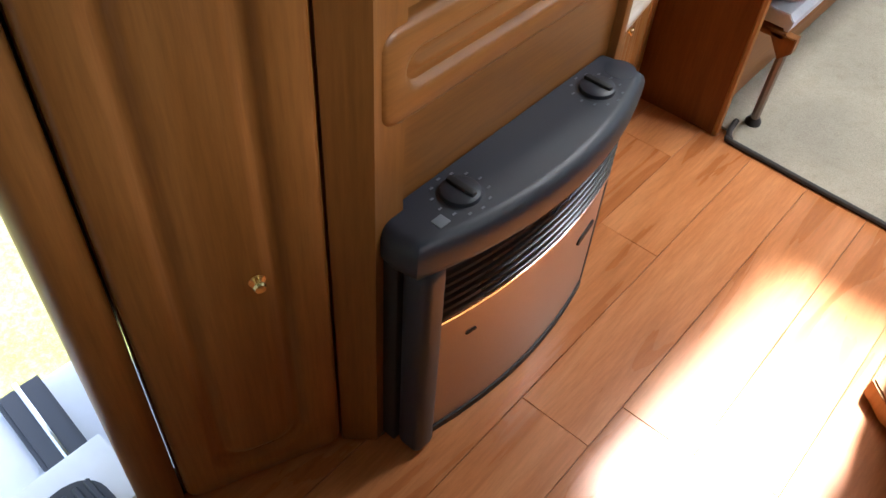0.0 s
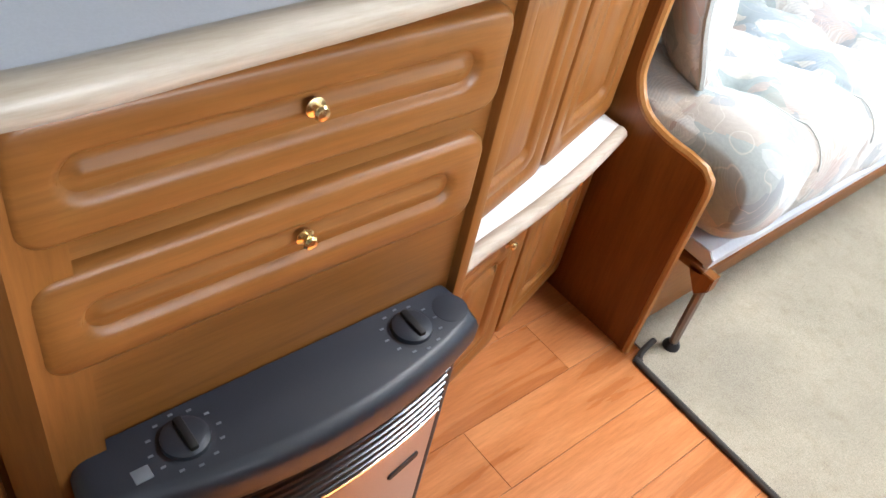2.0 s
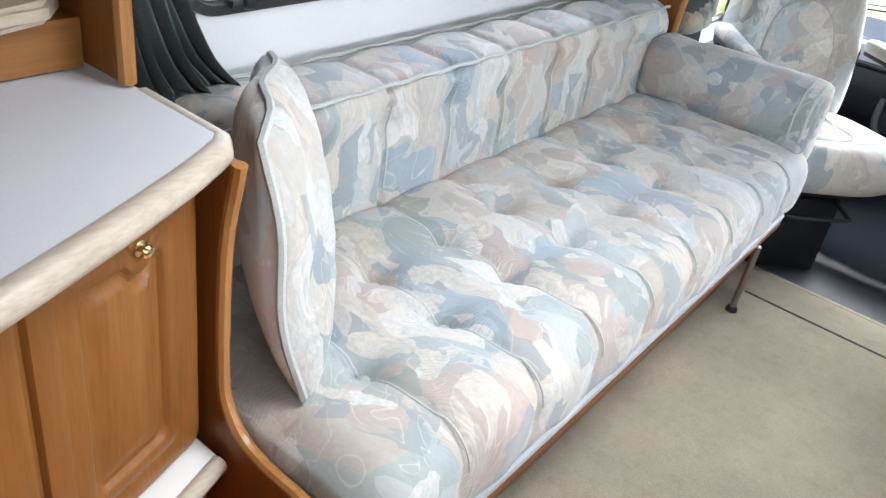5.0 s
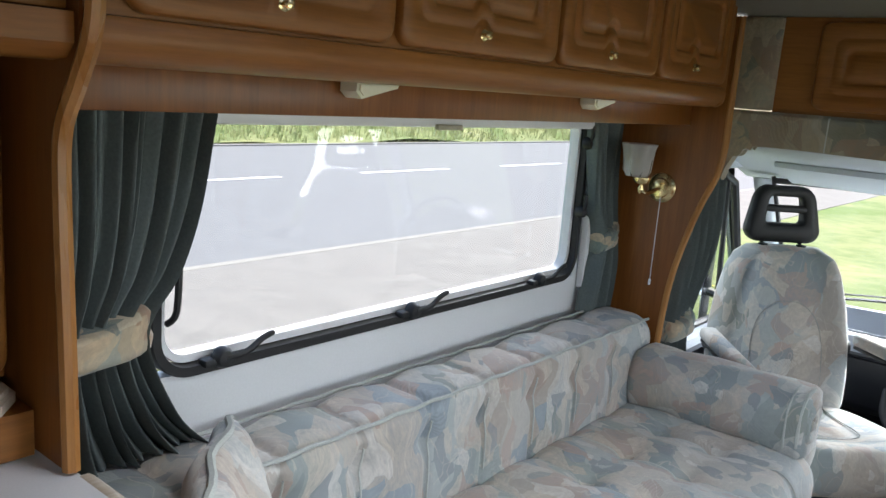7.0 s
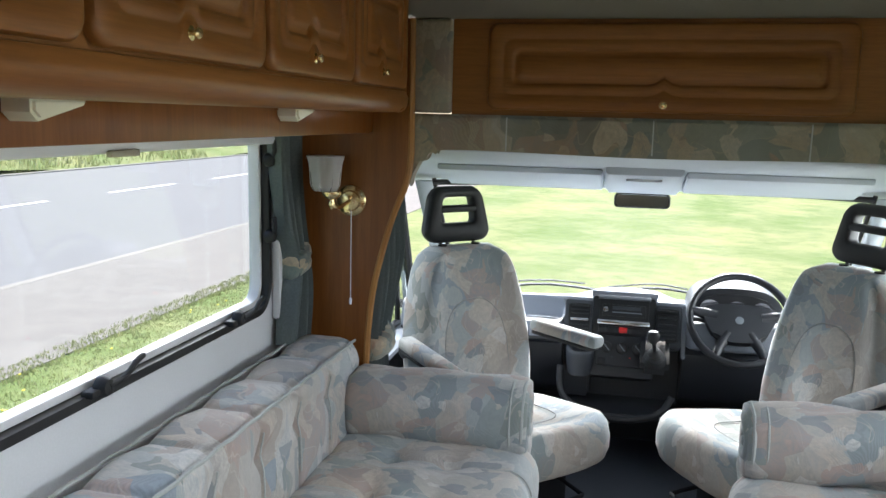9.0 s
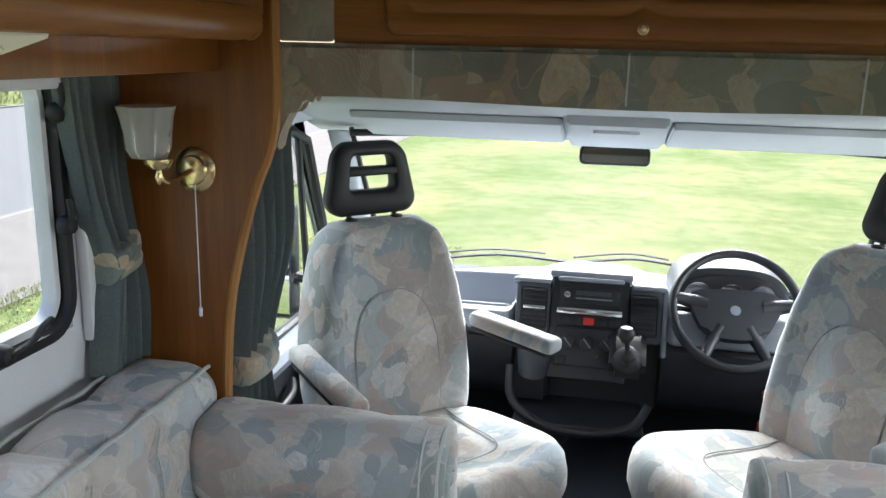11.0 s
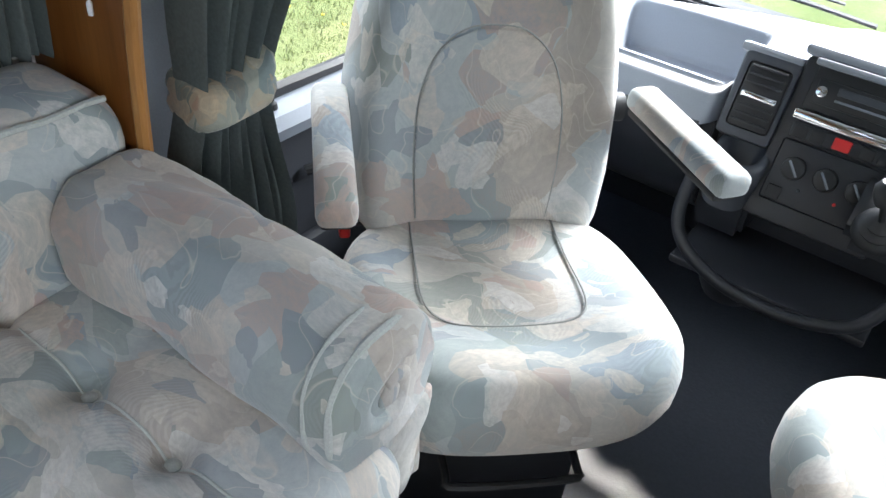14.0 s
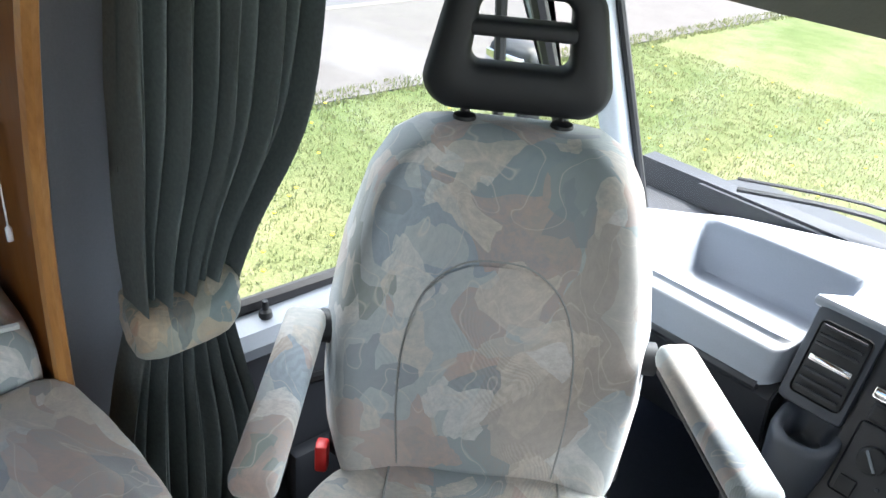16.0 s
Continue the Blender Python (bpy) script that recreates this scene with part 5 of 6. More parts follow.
mir = thing("rear_view_mirror", "black-backed interior rear view mirror", "mirror", (0.135, 5.36, 1.25))
own = ring_slab(0.245, 0.066, [(0, 0.0, 0.02), (0.0, 0.018, 0.02), (0.004, 0.022, 0.02), (0.008, 0.021, 0.018)], 5)
Mm = basis((0.135, 5.30, 1.222), (1, 0.05, 0), (0, 0.12, 1))
own.transform(Mm @ Matrix.Translation((0, 0, -0.022)))
part("shell", own, black, mir)
own = ring_slab(0.228, 0.052, [(0, 0.0, 0.015), (0, 0.0012, 0.015)], 5)
own.transform(Mm)
part("glass", own, mirror_m, mir)
part("stem", tube([(0.135, 5.325, 1.23), (0.135, 5.345, 1.27)], 0.009, 8), black, mir)

for k, (px, py, qx, qy) in enumerate(((-0.62, 5.66, -0.02, 5.80), (0.02, 5.80, 0.50, 5.83))):
    wp = thing("wiper", "black windscreen wiper at rest on the scuttle", "wiper", (px, py, 0.68))
    part("arm", tube(curve([(px, py, 0.70), ((px + qx) / 2, (py + qy) / 2 + 0.02, 0.725), (qx, qy, 0.70)], 5), 0.008, 6), black, wp)
    part("blade", tube(curve([(px - 0.02, py + 0.03, 0.715), ((px + qx) / 2 - 0.03, (py + qy) / 2 + 0.045, 0.74), (qx - 0.1, qy + 0.03, 0.725)], 5), 0.005, 6), rubber, wp)

wm = thing("wing_mirror", "black door mirror with two glasses", "mirror", (-1.15, 5.30, 0.75))
part("housing", box(-1.23, -1.07, 5.31, 5.40, 0.50, 0.98, 0.03, 3), black, wm)
for z0, z1 in ((0.72, 0.955), (0.53, 0.69)):
    part("glass", box(-1.215, -1.085, 5.300, 5.309, z0, z1, 0.003), mirror_m, wm)
part("arm", tube([(-0.96, 5.34, 0.66), (-1.09, 5.35, 0.68)], 0.022, 8), black, wm)


# ---- dashboard ----
dash = thing("dashboard", "pale grey and dark moulded van dashboard", "dashboard", (CX, 5.3, 0.3))


def ws_y(x):
    return 5.74 - 0.39 * ((x - CX) / 0.83) ** 2


def smooth01(a, b, x):
    t = min(1, max(0, (x - a) / (b - a)))
    return t * t * (3 - 2 * t)


def pad(u, v):
    x = -0.90 + 2.06 * u
    yb = max(5.16, ws_y(x))
    front = 5.055 + 0.095 * smooth01(-0.20, -0.15, x) * (1 - smooth01(0.32, 0.37, x))
    prof = [(front + 0.03, 0.615), (front - 0.004, 0.632), (front + 0.006, 0.685), (front + 0.022, 0.732), (front + 0.05, 0.748)]
    low = 0.046 * smooth01(-0.80, -0.62, x) * (1 - smooth01(-0.19, -0.15, x))
    if v < 0.3:
        k = v / 0.3 * 4
        i = min(3, int(k))
        y = prof[i][0] + (prof[i + 1][0] - prof[i][0]) * (k - i)
        z = prof[i][1] + (prof[i + 1][1] - prof[i][1]) * (k - i)
        z = 0.615 + (z - 0.615) * (1 - low / 0.133)
    else:
        t = (v - 0.3) / 0.7
        mid = min(5.42, yb - 0.02)
        y = front + 0.05 + (mid - front - 0.05) * t / 0.75 if t < 0.75 else mid + (yb - mid) * (t - 0.75) / 0.25
        t = (y - front - 0.05) / (yb - front - 0.05)
        z = 0.748 + 0.012 * math.sin(t * math.pi) - 0.05 * t
        z += 0.05 * math.exp(-((x - 0.10) / 0.20) ** 4) * (1 - smooth01(0.55, 1.0, t))
        inn = smooth01(-0.545, -0.505, x) * (1 - smooth01(-0.21, -0.165, x)) * smooth01(5.118, 5.15, y) * (1 - smooth01(5.345, 5.375, y))
        z -= 0.115 * inn
        rim = max(abs(x + 0.355) - 0.178, abs(y - 5.246) - 0.128)
        z += 0.006 * math.exp(-((rim - 0.012) / 0.014) ** 2)
        z += 0.012 * smooth01(5.25, 5.36, y) * (1 - smooth01(5.42, 5.6, y)) * smooth01(-0.62, -0.5, x) * (1 - smooth01(-0.2, -0.08, x))
        z -= low * (1 - smooth01(front + 0.03, 5.40, y))
    return Vector((x, y, z))


part("upper_pad", sheet(pad, 170, 90), dash_grey, dash, "pale grey moulded pad with open tray", smooth=60)
for x0, x1 in ((-0.90, -0.17), (0.335, 1.16)):
    part("lower_body", prism([(5.09, 0.625), (5.062, 0.60), (5.075, 0.52), (5.12, 0.40), (5.22, 0.33), (5.70, 0.30), (5.70, 0.59), (5.3, 0.60)], 0, x0, x1, 0.004), dash_dark, dash)
part("lower_body", prism([(5.22, 0.64), (5.2, 0.33), (5.70, 0.30), (5.70, 0.62)], 0, -0.17, 0.335), dash_dark, dash)
part("pad_edge", tube([(x, 5.058, 0.622) for x in [-0.9 + 0.02 * k for k in range(36)]], 0.012, 8), dash_dark, dash)
# glove shelf lip
part("shelf_lip", tube(curve([(-0.17, 5.02, 0.52), (-0.165, 4.99, 0.43), (-0.12, 4.965, 0.375), (-0.02, 4.95, 0.335), (0.12, 4.95, 0.325), (0.25, 4.965, 0.36), (0.30, 4.99, 0.43)], 6), 0.015, 10), dash_dark, dash, "dark rounded shelf lip")
part("shelf_floor", box(-0.15, 0.29, 4.96, 5.25, 0.325, 0.345, 0.006), dash_dark, dash)
part("ash_tray", lathe([(0.002, 0), (0.06, 0.0), (0.075, 0.03), (0.08, 0.07), (0.002, 0.075)], Matrix.Translation((-0.02, 5.07, 0.24)), 24), dash_dark, dash)
# centre stack on a leaning face
SM = basis((0.085, 5.085, 0.675), (1, 0, 0), (0, 0.36, 0.93))


def stack(name, x0, x1, y0, y1, d0, d1, m, r=0.004, label="", parent=None):
    own = box(x0, x1, y0, y1, d0, d1, r)
    own.transform(SM)
    return part(name, own, m, parent or dash, label)


stack("stack_body", -0.135, 0.135, -0.20, 0.15, -0.12, -0.004, dash_dark, 0.012)
stack("stack_cheek", -0.255, -0.132, -0.06, 0.128, -0.12, 0.002, dash_mid, 0.014)
stack("stack_cheek", 0.132, 0.245, -0.06, 0.128, -0.12, 0.002, dash_mid, 0.014)
stack("stack_hood", -0.142, 0.142, 0.150, 0.172, -0.20, 0.012, dash_grey, 0.008, "pale grey hood over the radio")
for x0, x1 in ((-0.268, -0.135), (0.135, 0.258)):
    stack("cheek_hood", x0, x1, 0.118, 0.140, -0.20, 0.0, dash_grey, 0.009)
stack("cheek_side", 0.243, 0.262, -0.10, 0.13, -0.16, -0.002, dash_grey, 0.007)
for s in (-1, 1):
    cx_ = s * 0.185 - 0.004
    vent = stack("air_vent", cx_ - 0.046, cx_ + 0.046, -0.035, 0.105, 0.002, 0.012, black, 0.01, "dark slatted air vent")
    for k in range(8):
        if k == 3 or k == 4:
            continue
        y = -0.022 + k * 0.0165
        stack("slat", cx_ - 0.038, cx_ + 0.038, y, y + 0.005, 0.010, 0.019, dash_dark, 0.001, parent=vent)
    stack("shutter", cx_ - 0.038, cx_ + 0.038, 0.03, 0.042, 0.01, 0.017, chrome if s < 0 else dash_dark, 0.002, parent=vent)
# radio recess
rad = stack("radio_recess", -0.105, 0.105, 0.045, 0.145, -0.004, 0.002, black, 0.004, "black radio recess")
stack("recess_rim", -0.112, 0.112, 0.135, 0.15, -0.02, 0.02, dash_grey, 0.005)
stack("recess_rim", -0.112, 0.112, 0.022, 0.044, -0.01, 0.016, chrome, 0.005, "silver strip")
r2 = stack("radio", -0.092, 0.092, 0.062, 0.112, 0.0, 0.008, black, 0.003, "black car radio", parent=rad)
own = lathe([(0.002, 0.0), (0.011, 0.0), (0.011, 0.012), (0.002, 0.014)], SM @ Matrix.Translation((-0.078, 0.088, 0.008)), 16)
part("volume_knob", own, chrome, r2, "silver volume knob")
stack("display", -0.05, 0.07, 0.09, 0.105, 0.007, 0.0095, dash_mid, 0.001, parent=r2)
stack("tape_slot", -0.05, 0.075, 0.076, 0.081, 0.007, 0.0095, print_pale, 0.001, parent=r2)
sw = stack("switch_panel", -0.105, 0.105, -0.015, 0.018, -0.002, 0.006, dash_dark, 0.004)
stack("hazard_switch", -0.018, 0.018, -0.011, 0.014, 0.005, 0.012, red_plastic, 0.003, "red hazard switch", parent=sw)
for x in (-0.085, -0.05, 0.05, 0.085):
    stack("switch", x - 0.014, x + 0.014, -0.011, 0.013, 0.005, 0.009, black, 0.002, parent=sw)
hp = stack("heater_panel", -0.11, 0.11, -0.155, -0.02, -0.004, 0.003, dash_dark, 0.008)
for x in (-0.066, 0.0, 0.066):
    own = lathe([(0.002, 0.0), (0.025, 0.0), (0.023, 0.010), (0.018, 0.013), (0.002, 0.013)], SM @ Matrix.Translation((x, -0.075, 0.003)), 20)
    k = part("heater_dial", own, black, hp)
    own = box(-0.0025, 0.0025, -0.019, 0.019, 0.013, 0.0155, 0.001)
    own.transform(SM @ Matrix.Translation((x, -0.075, 0.003)) @ pose(0, 0, 0, 0, 0, 40))
    part("pointer", own, print_pale, k)
for x, m_ in ((-0.04, dash_mid), (0.035, red_plastic)):
    own = lathe([(0.001, 0), (0.004, 0), (0.003, 0.002), (0.001, 0.002)], SM @ Matrix.Translation((x, -0.115, 0.003)), 10)
    part("mark", own, m_, hp)
stack("lighter", -0.10, -0.07, -0.15, -0.12, 0.002, 0.008, black, 0.003)
# cup holder at the end of the passenger pad
cup_rings = []
for grow, z in ((0.006, 0.50), (0.012, 0.56), (0.014, 0.592), (0.012, 0.602), (0.004, 0.606), (-0.004, 0.602), (-0.008, 0.59), (-0.014, 0.545), (-0.03, 0.545)):
    cup_rings.append([Vector((-0.092 + x, 5.062 + y - 0.12 * (0.6 - z), z + 0.30 * y)) for x, y in rrect(0.092 + 2 * grow, 0.10 + 2 * grow, 0.04 + grow, 6)])
ch = part("cup_holder", loft(cup_rings), dash_mid, dash, "slate oval cup holder", smooth=60)
part("cup_apron", prism([(5.12, 0.68), (5.10, 0.50), (5.11, 0.36), (5.22, 0.36), (5.22, 0.68)], 0, -0.168, -0.046, 0.012), dash_dark, dash)

gear = thing("gear_lever", "black ball gear lever with leather gaiter on the dash", "gear lever", (0.215, 4.98, 0.60))
part("housing", prism([(5.1, 0.50), (4.965, 0.53), (4.955, 0.58), (5.02, 0.65), (5.1, 0.67)], 0, 0.16, 0.28, 0.02), dash_dark, gear, "slate gear lever housing")
gt = [(0.05, 0.0), (0.047, 0.012), (0.038, 0.022), (0.04, 0.03), (0.028, 0.042), (0.03, 0.05), (0.016, 0.065), (0.010, 0.075)]
Mg = basis((0.218, 4.965, 0.59), (1, 0, 0), (0, 0.8, 0.6))
part("gaiter", lathe(gt, Mg, 18), black, gear, "folded black gaiter")
part("stick", tube([(0.215, 4.92, 0.64), (0.208, 4.893, 0.69)], 0.008, 8), black, gear)
part("knob", lathe([(0.002, -0.03), (0.014, -0.026), (0.024, -0.008), (0.026, 0.008), (0.018, 0.022), (0.002, 0.027)], Matrix.Translation((0.205, 4.882, 0.712)), 18), black, gear, "glossy black ball knob")

# binnacle and wheel
bin_ = thing("instrument_binnacle", "dark hooded instrument binnacle with round gauges", "instruments", (0.55, 5.25, 0.75))
hood = [(0.36, 0.70), (0.36, 0.79), (0.40, 0.845), (0.48, 0.868), (0.62, 0.868), (0.70, 0.845), (0.745, 0.79), (0.745, 0.70)]
part("hood", prism([(p[0], p[1]) for p in curve(hood, 4)], 1, 5.20, 5.42, 0.012), dash_dark, bin_)
part("facia", prism([(0.385, 0.71), (0.385, 0.785), (0.42, 0.825), (0.49, 0.845), (0.61, 0.845), (0.68, 0.825), (0.72, 0.785), (0.72, 0.71)], 1, 5.190, 5.201, 0.002), black, bin_)
for x in (0.445, 0.555, 0.655):
    gz = part("gauge", lathe([(0.040, 0.0), (0.044, 0.0), (0.044, 0.006), (0.040, 0.006)], basis((x, 5.190, 0.775), (1, 0, 0), (0, 0, 1)), 28), chrome, bin_, "thin ringed round gauge")
    part("face", lathe([(0.001, 0.0), (0.041, 0.0), (0.041, 0.002), (0.001, 0.002)], basis((x, 5.190, 0.775), (1, 0, 0), (0, 0, 1)), 28), black, gz)
    for k in range(9):
        a = radians(-40 + 32.5 * k)
        own = box(0.028, 0.036, -0.0015, 0.0015, 0.002, 0.003)
        own.transform(basis((x, 5.190, 0.775), (1, 0, 0), (0, 0, 1)) @ pose(0, 0, 0, 0, 0, math.degrees(a)))
        part("mark", own, print_pale, gz)
    own = box(-0.003, 0.03, -0.0015, 0.0015, 0.003, 0.0045)
    own.transform(basis((x, 5.190, 0.775), (1, 0, 0), (0, 0, 1)) @ pose(0, 0, 0, 0, 0, 205))
    part("needle", own, red_plastic, gz)

wheel = thing("steering_wheel", "dark grey two-spoke van steering wheel", "steering wheel", (0.553, 5.06, 0.765))
WM = basis((0.553, 5.05, 0.77), (1, 0, 0), (0, 0.60, 0.80))


def wpart(name, own, m, label="", parent=None):
    own.transform(WM)
    return part(name, own, m, parent or wheel, label)


wpart("rim", tube([(0.2 * math.cos(2 * math.pi * k / 48), 0.2 * math.sin(2 * math.pi * k / 48), 0) for k in range(48)], 0.0155, 12, closed=True), dash_dark, "slate padded rim")
hub = [(-0.155, 0.048), (-0.10, 0.068), (0.0, 0.074), (0.10, 0.068), (0.155, 0.048), (0.125, -0.03), (0.085, -0.085), (0.0, -0.10), (-0.085, -0.085), (-0.125, -0.03)]
wpart("hub_pad", prism([(p[0], p[1]) for p in curve(hub + hub[:1], 4)[:-1]], 2, -0.045, -0.008, 0.012), dash_dark, "slate padded hub")
for s in (-1, 1):
    wpart("spoke", tube(curve([(s * 0.09, 0.02, -0.03), (s * 0.14, 0.028, -0.022), (s * 0.195, 0.03, -0.003)], 4), [0.03, 0.029, 0.028, 0.027, 0.025, 0.023, 0.021, 0.02, 0.019], 10), dash_dark)
    wpart("spoke", tube(curve([(s * 0.045, -0.055, -0.03), (s * 0.075, -0.11, -0.022), (s * 0.10, -0.172, -0.003)], 4), [0.026, 0.025, 0.023, 0.022, 0.02, 0.019, 0.018, 0.017, 0.016], 10), dash_dark)
wpart("emblem", lathe([(0.001, 0.0), (0.017, 0.0), (0.017, 0.003), (0.001, 0.004)], Matrix.Translation((0, 0.0, -0.009)), 20), print_pale)
part("column", tube([(0.553, 5.08, 0.745), (0.553, 5.3, 0.60)], 0.06, 16), dash_dark, wheel)
part("column_stalk", tube([(0.50, 5.10, 0.73), (0.40, 5.08, 0.75), (0.37, 5.07, 0.755)], 0.009, 8), black, wheel)
part("key_barrel", lathe([(0.002, 0), (0.017, 0), (0.016, 0.02), (0.002, 0.022)], basis((0.66, 4.99, 0.52), (1, 0, 0), (0, 0, 1)), 16), chrome, wheel)


# ---- cab seats ----
def back_w(z):
    return float(np.interp(z, [0.44, 0.50, 0.60, 0.74, 0.87, 0.985, 1.04, 1.068], [0.50, 0.547, 0.566, 0.560, 0.518, 0.448, 0.382, 0.29]))


def back_y(z):
    return 0.0 + 0.16 * (z - 0.45)


def front_y(x, z):
    w = back_w(z) / 2
    s = min(1.0, abs(x) / w)
    return back_y(z) - 0.085 - 0.030 * math.exp(-((s - 0.80) / 0.22) ** 2) + 0.09 * max(0, s - 0.86) / 0.14 - 0.012 * math.exp(-((z - 0.58) / 0.12) ** 2) * (1 - s)


def cab_seat(at, turn, label, arms=(-1, 1)):
    t = thing("captain_chair", label, "chair", (0, 0, 0), group="swivelled cab seats")
    zs = [0.44 + 0.628 * k / 44 for k in range(45)]
    loops = []
    for k, z in enumerate(zs):
        w = back_w(z) / 2
        e = min(1.0, (1.068 - z) / 0.05)
        e0 = min(1.0, (z - 0.44) / 0.03)
        sq = 0.35 + 0.65 * math.sqrt(max(0.0, 1 - (1 - min(e, e0)) ** 2))
        fr = []
        for i in range(33):
            x = -w + 2 * w * i / 32
            yc = back_y(z) - 0.02
            fr.append(Vector((x, yc + (front_y(x, z) - yc) * sq, z)))
        bk = []
        for i in range(17):
            x = w - 2 * w * i / 16
            s = abs(x) / w
            bk.append(Vector((x * 0.985, back_y(z) + (0.055 * (1 - s ** 4) + 0.005) * sq, z)))
        loops.append(fr + bk)
    back = part("backrest", loft(loops), fabric, t, "pastel upholstered backrest", smooth=180)
    arch = [(-0.135, 0.49), (-0.145, 0.6), (-0.142, 0.72), (-0.115, 0.81), (-0.06, 0.862), (0.0, 0.872), (0.06, 0.862), (0.115, 0.81), (0.142, 0.72), (0.145, 0.6), (0.135, 0.49)]
    part("seam", tube([(p[0], front_y(p[0], p[1]) + 0.001, p[1]) for p in curve(arch, 4)], 0.0022, 6), seam_thread, back)
    # lumbar panel, slightly proud inside the seam
    def lum(u, v):
        z = 0.49 + 0.375 * v
        hw = float(np.interp(z, [0.49, 0.6, 0.72, 0.81, 0.85, 0.868], [0.133, 0.143, 0.14, 0.113, 0.075, 0.03]))
        x = hw * (2 * u - 1)
        return Vector((x, front_y(x, z) - 0.004 - 0.010 * math.sin(u * math.pi) * math.sin(min(1, v * 1.05) * math.pi) ** 0.5, z))
    part("lumbar_panel", sheet(lum, 16, 20), fabric, back, smooth=180)
    # cushion
    def outline(g):
        pts = []
        for k in range(64):
            a = 2 * math.pi * k / 64
            c, s = math.cos(a), math.sin(a)
            n = 3.2 if s > 0 else 2.9
            r = (abs(c) ** n + abs(s) ** n) ** (-1 / n)
            wx = 0.308 - 0.034 * s
            pts.append((wx * r * c * g, -0.29 + (0.29 if s > 0 else 0.315) * r * s * g))
        return pts
    lay = []
    for z, g in ((0.335, 0.80), (0.335, 0.90), (0.35, 0.965), (0.385, 1.0), (0.43, 1.0), (0.465, 0.975), (0.487, 0.92), (0.497, 0.84), (0.497, 0.72), (0.487, 0.62), (0.480, 0.5), (0.476, 0.36), (0.475, 0.2), (0.475, 0.06)):
        lay.append([Vector((x, y, z - 0.02 * (y + 0.285) / 0.285 + 0.012 * min(1.0, max(0.0, (-0.36 - y) / 0.14)) * min(1.0, max(0.0, (z - 0.44) / 0.05)))) for x, y in outline(g)])
    cush = part("cushion", loft(lay), fabric, t, "pastel upholstered seat cushion", smooth=180)
    sm = [(-0.145, -0.02), (-0.15, -0.2), (-0.15, -0.34), (-0.12, -0.395), (-0.05, -0.41), (0.05, -0.41), (0.12, -0.395), (0.15, -0.34), (0.15, -0.2), (0.145, -0.02)]

    def cz(x, y):
        g = max((abs(x) / 0.27) ** 2.8 + (abs(y + 0.285) / 0.285) ** 2.8, 1e-6) ** (1 / 2.8)
        return float(np.interp(g, [0.06, 0.36, 0.5, 0.62, 0.72, 0.84, 0.92], [0.475, 0.476, 0.48, 0.487, 0.497, 0.497, 0.487])) - 0.02 * (y + 0.285) / 0.285
    part("seam", tube([(p[0], p[1], cz(p[0], p[1]) + 0.001) for p in curve(sm, 4)], 0.0022, 6), seam_thread, cush)
    # headrest: a tapered hoop with a crossbar between its two slots
    yh = back_y(1.2)

    def hoop(grow, dy):
        loop = []
        for x, z in rrect(0.292 + 2 * grow, 0.212 + 2 * grow, 0.052 + grow, 8):
            k = (z + 0.106) / 0.212
            loop.append(Vector((x * (1.08 - 0.32 * max(0.0, k) ** 1.3), yh + dy + 0.02 * k, 1.192 + z - 0.012 * (1 - (x / 0.16) ** 2) * (k < 0.3))))
        return loop

    def slot_edge(grow, dy):
        loop = []
        for x, z in rrect(0.165 + 2 * grow, 0.104 + 2 * grow, 0.020 + grow, 8):
            k = (z + 0.12) / 0.212
            loop.append(Vector((x * (1.05 - 0.26 * max(0.0, k)), yh + dy + 0.02 * k, 1.205 + z)))
        return loop
    ring = [hoop(0.0, -0.012), hoop(-0.004, -0.026), hoop(-0.014, -0.036), slot_edge(0.012, -0.036), slot_edge(0.003, -0.030), slot_edge(0.0, -0.02),
            slot_edge(0.0, 0.012), slot_edge(0.004, 0.022), slot_edge(0.012, 0.027), hoop(-0.014, 0.027), hoop(-0.004, 0.018), hoop(0.0, 0.006)]
    hr = part("headrest", loft(ring + [ring[0]], cap=False), black, t, "black plastic headrest with two slots", smooth=60)
    part("crossbar", box(-0.09, 0.09, yh - 0.022, yh + 0.026, 1.197, 1.223, 0.009, 3), black, hr)
    for x in (-0.078, 0.078):
        part("stalk", tube([(x, back_y(1.05) + 0.0, 1.04), (x, yh - 0.005, 1.10)], 0.008, 8), black, hr)
        part("collar", lathe([(0.004, 0), (0.02, 0), (0.018, 0.012), (0.004, 0.014)], Matrix.Translation((x, back_y(1.06) - 0.005, 1.062)), 12), black, hr)
    # armrests
    for s in arms:
        own = box(-0.034, 0.034, -0.37 if s < 0 else -0.335, 0.0, -0.024, 0.024, 0.018, 3)
        own.transform(Matrix.Translation((s * 0.306, -0.02, 0.738)) @ pose(0, 0, 0, 6 if s < 0 else 2, 0, 0 if s < 0 else 11))
        arm = part("armrest", own, fabric, t, "narrow upholstered armrest", smooth=180)
        own = box(-0.026, 0.026, -0.35 if s < 0 else -0.315, -0.01, -0.038, -0.02, 0.006)
        own.transform(Matrix.Translation((s * 0.306, -0.02, 0.738)) @ pose(0, 0, 0, 6 if s < 0 else 2, 0, 0 if s < 0 else 11))
        part("underside", own, black, arm)
        part("pivot", lathe([(0.002, 0.0), (0.03, 0.0), (0.03, 0.03), (0.002, 0.034)], basis((s * 0.262, 0.02, 0.69), (0, 1, 0), (0, 0, 1)) if s > 0 else basis((s * 0.262, 0.02, 0.69), (0, -1, 0), (0, 0, 1)), 16), black, arm)
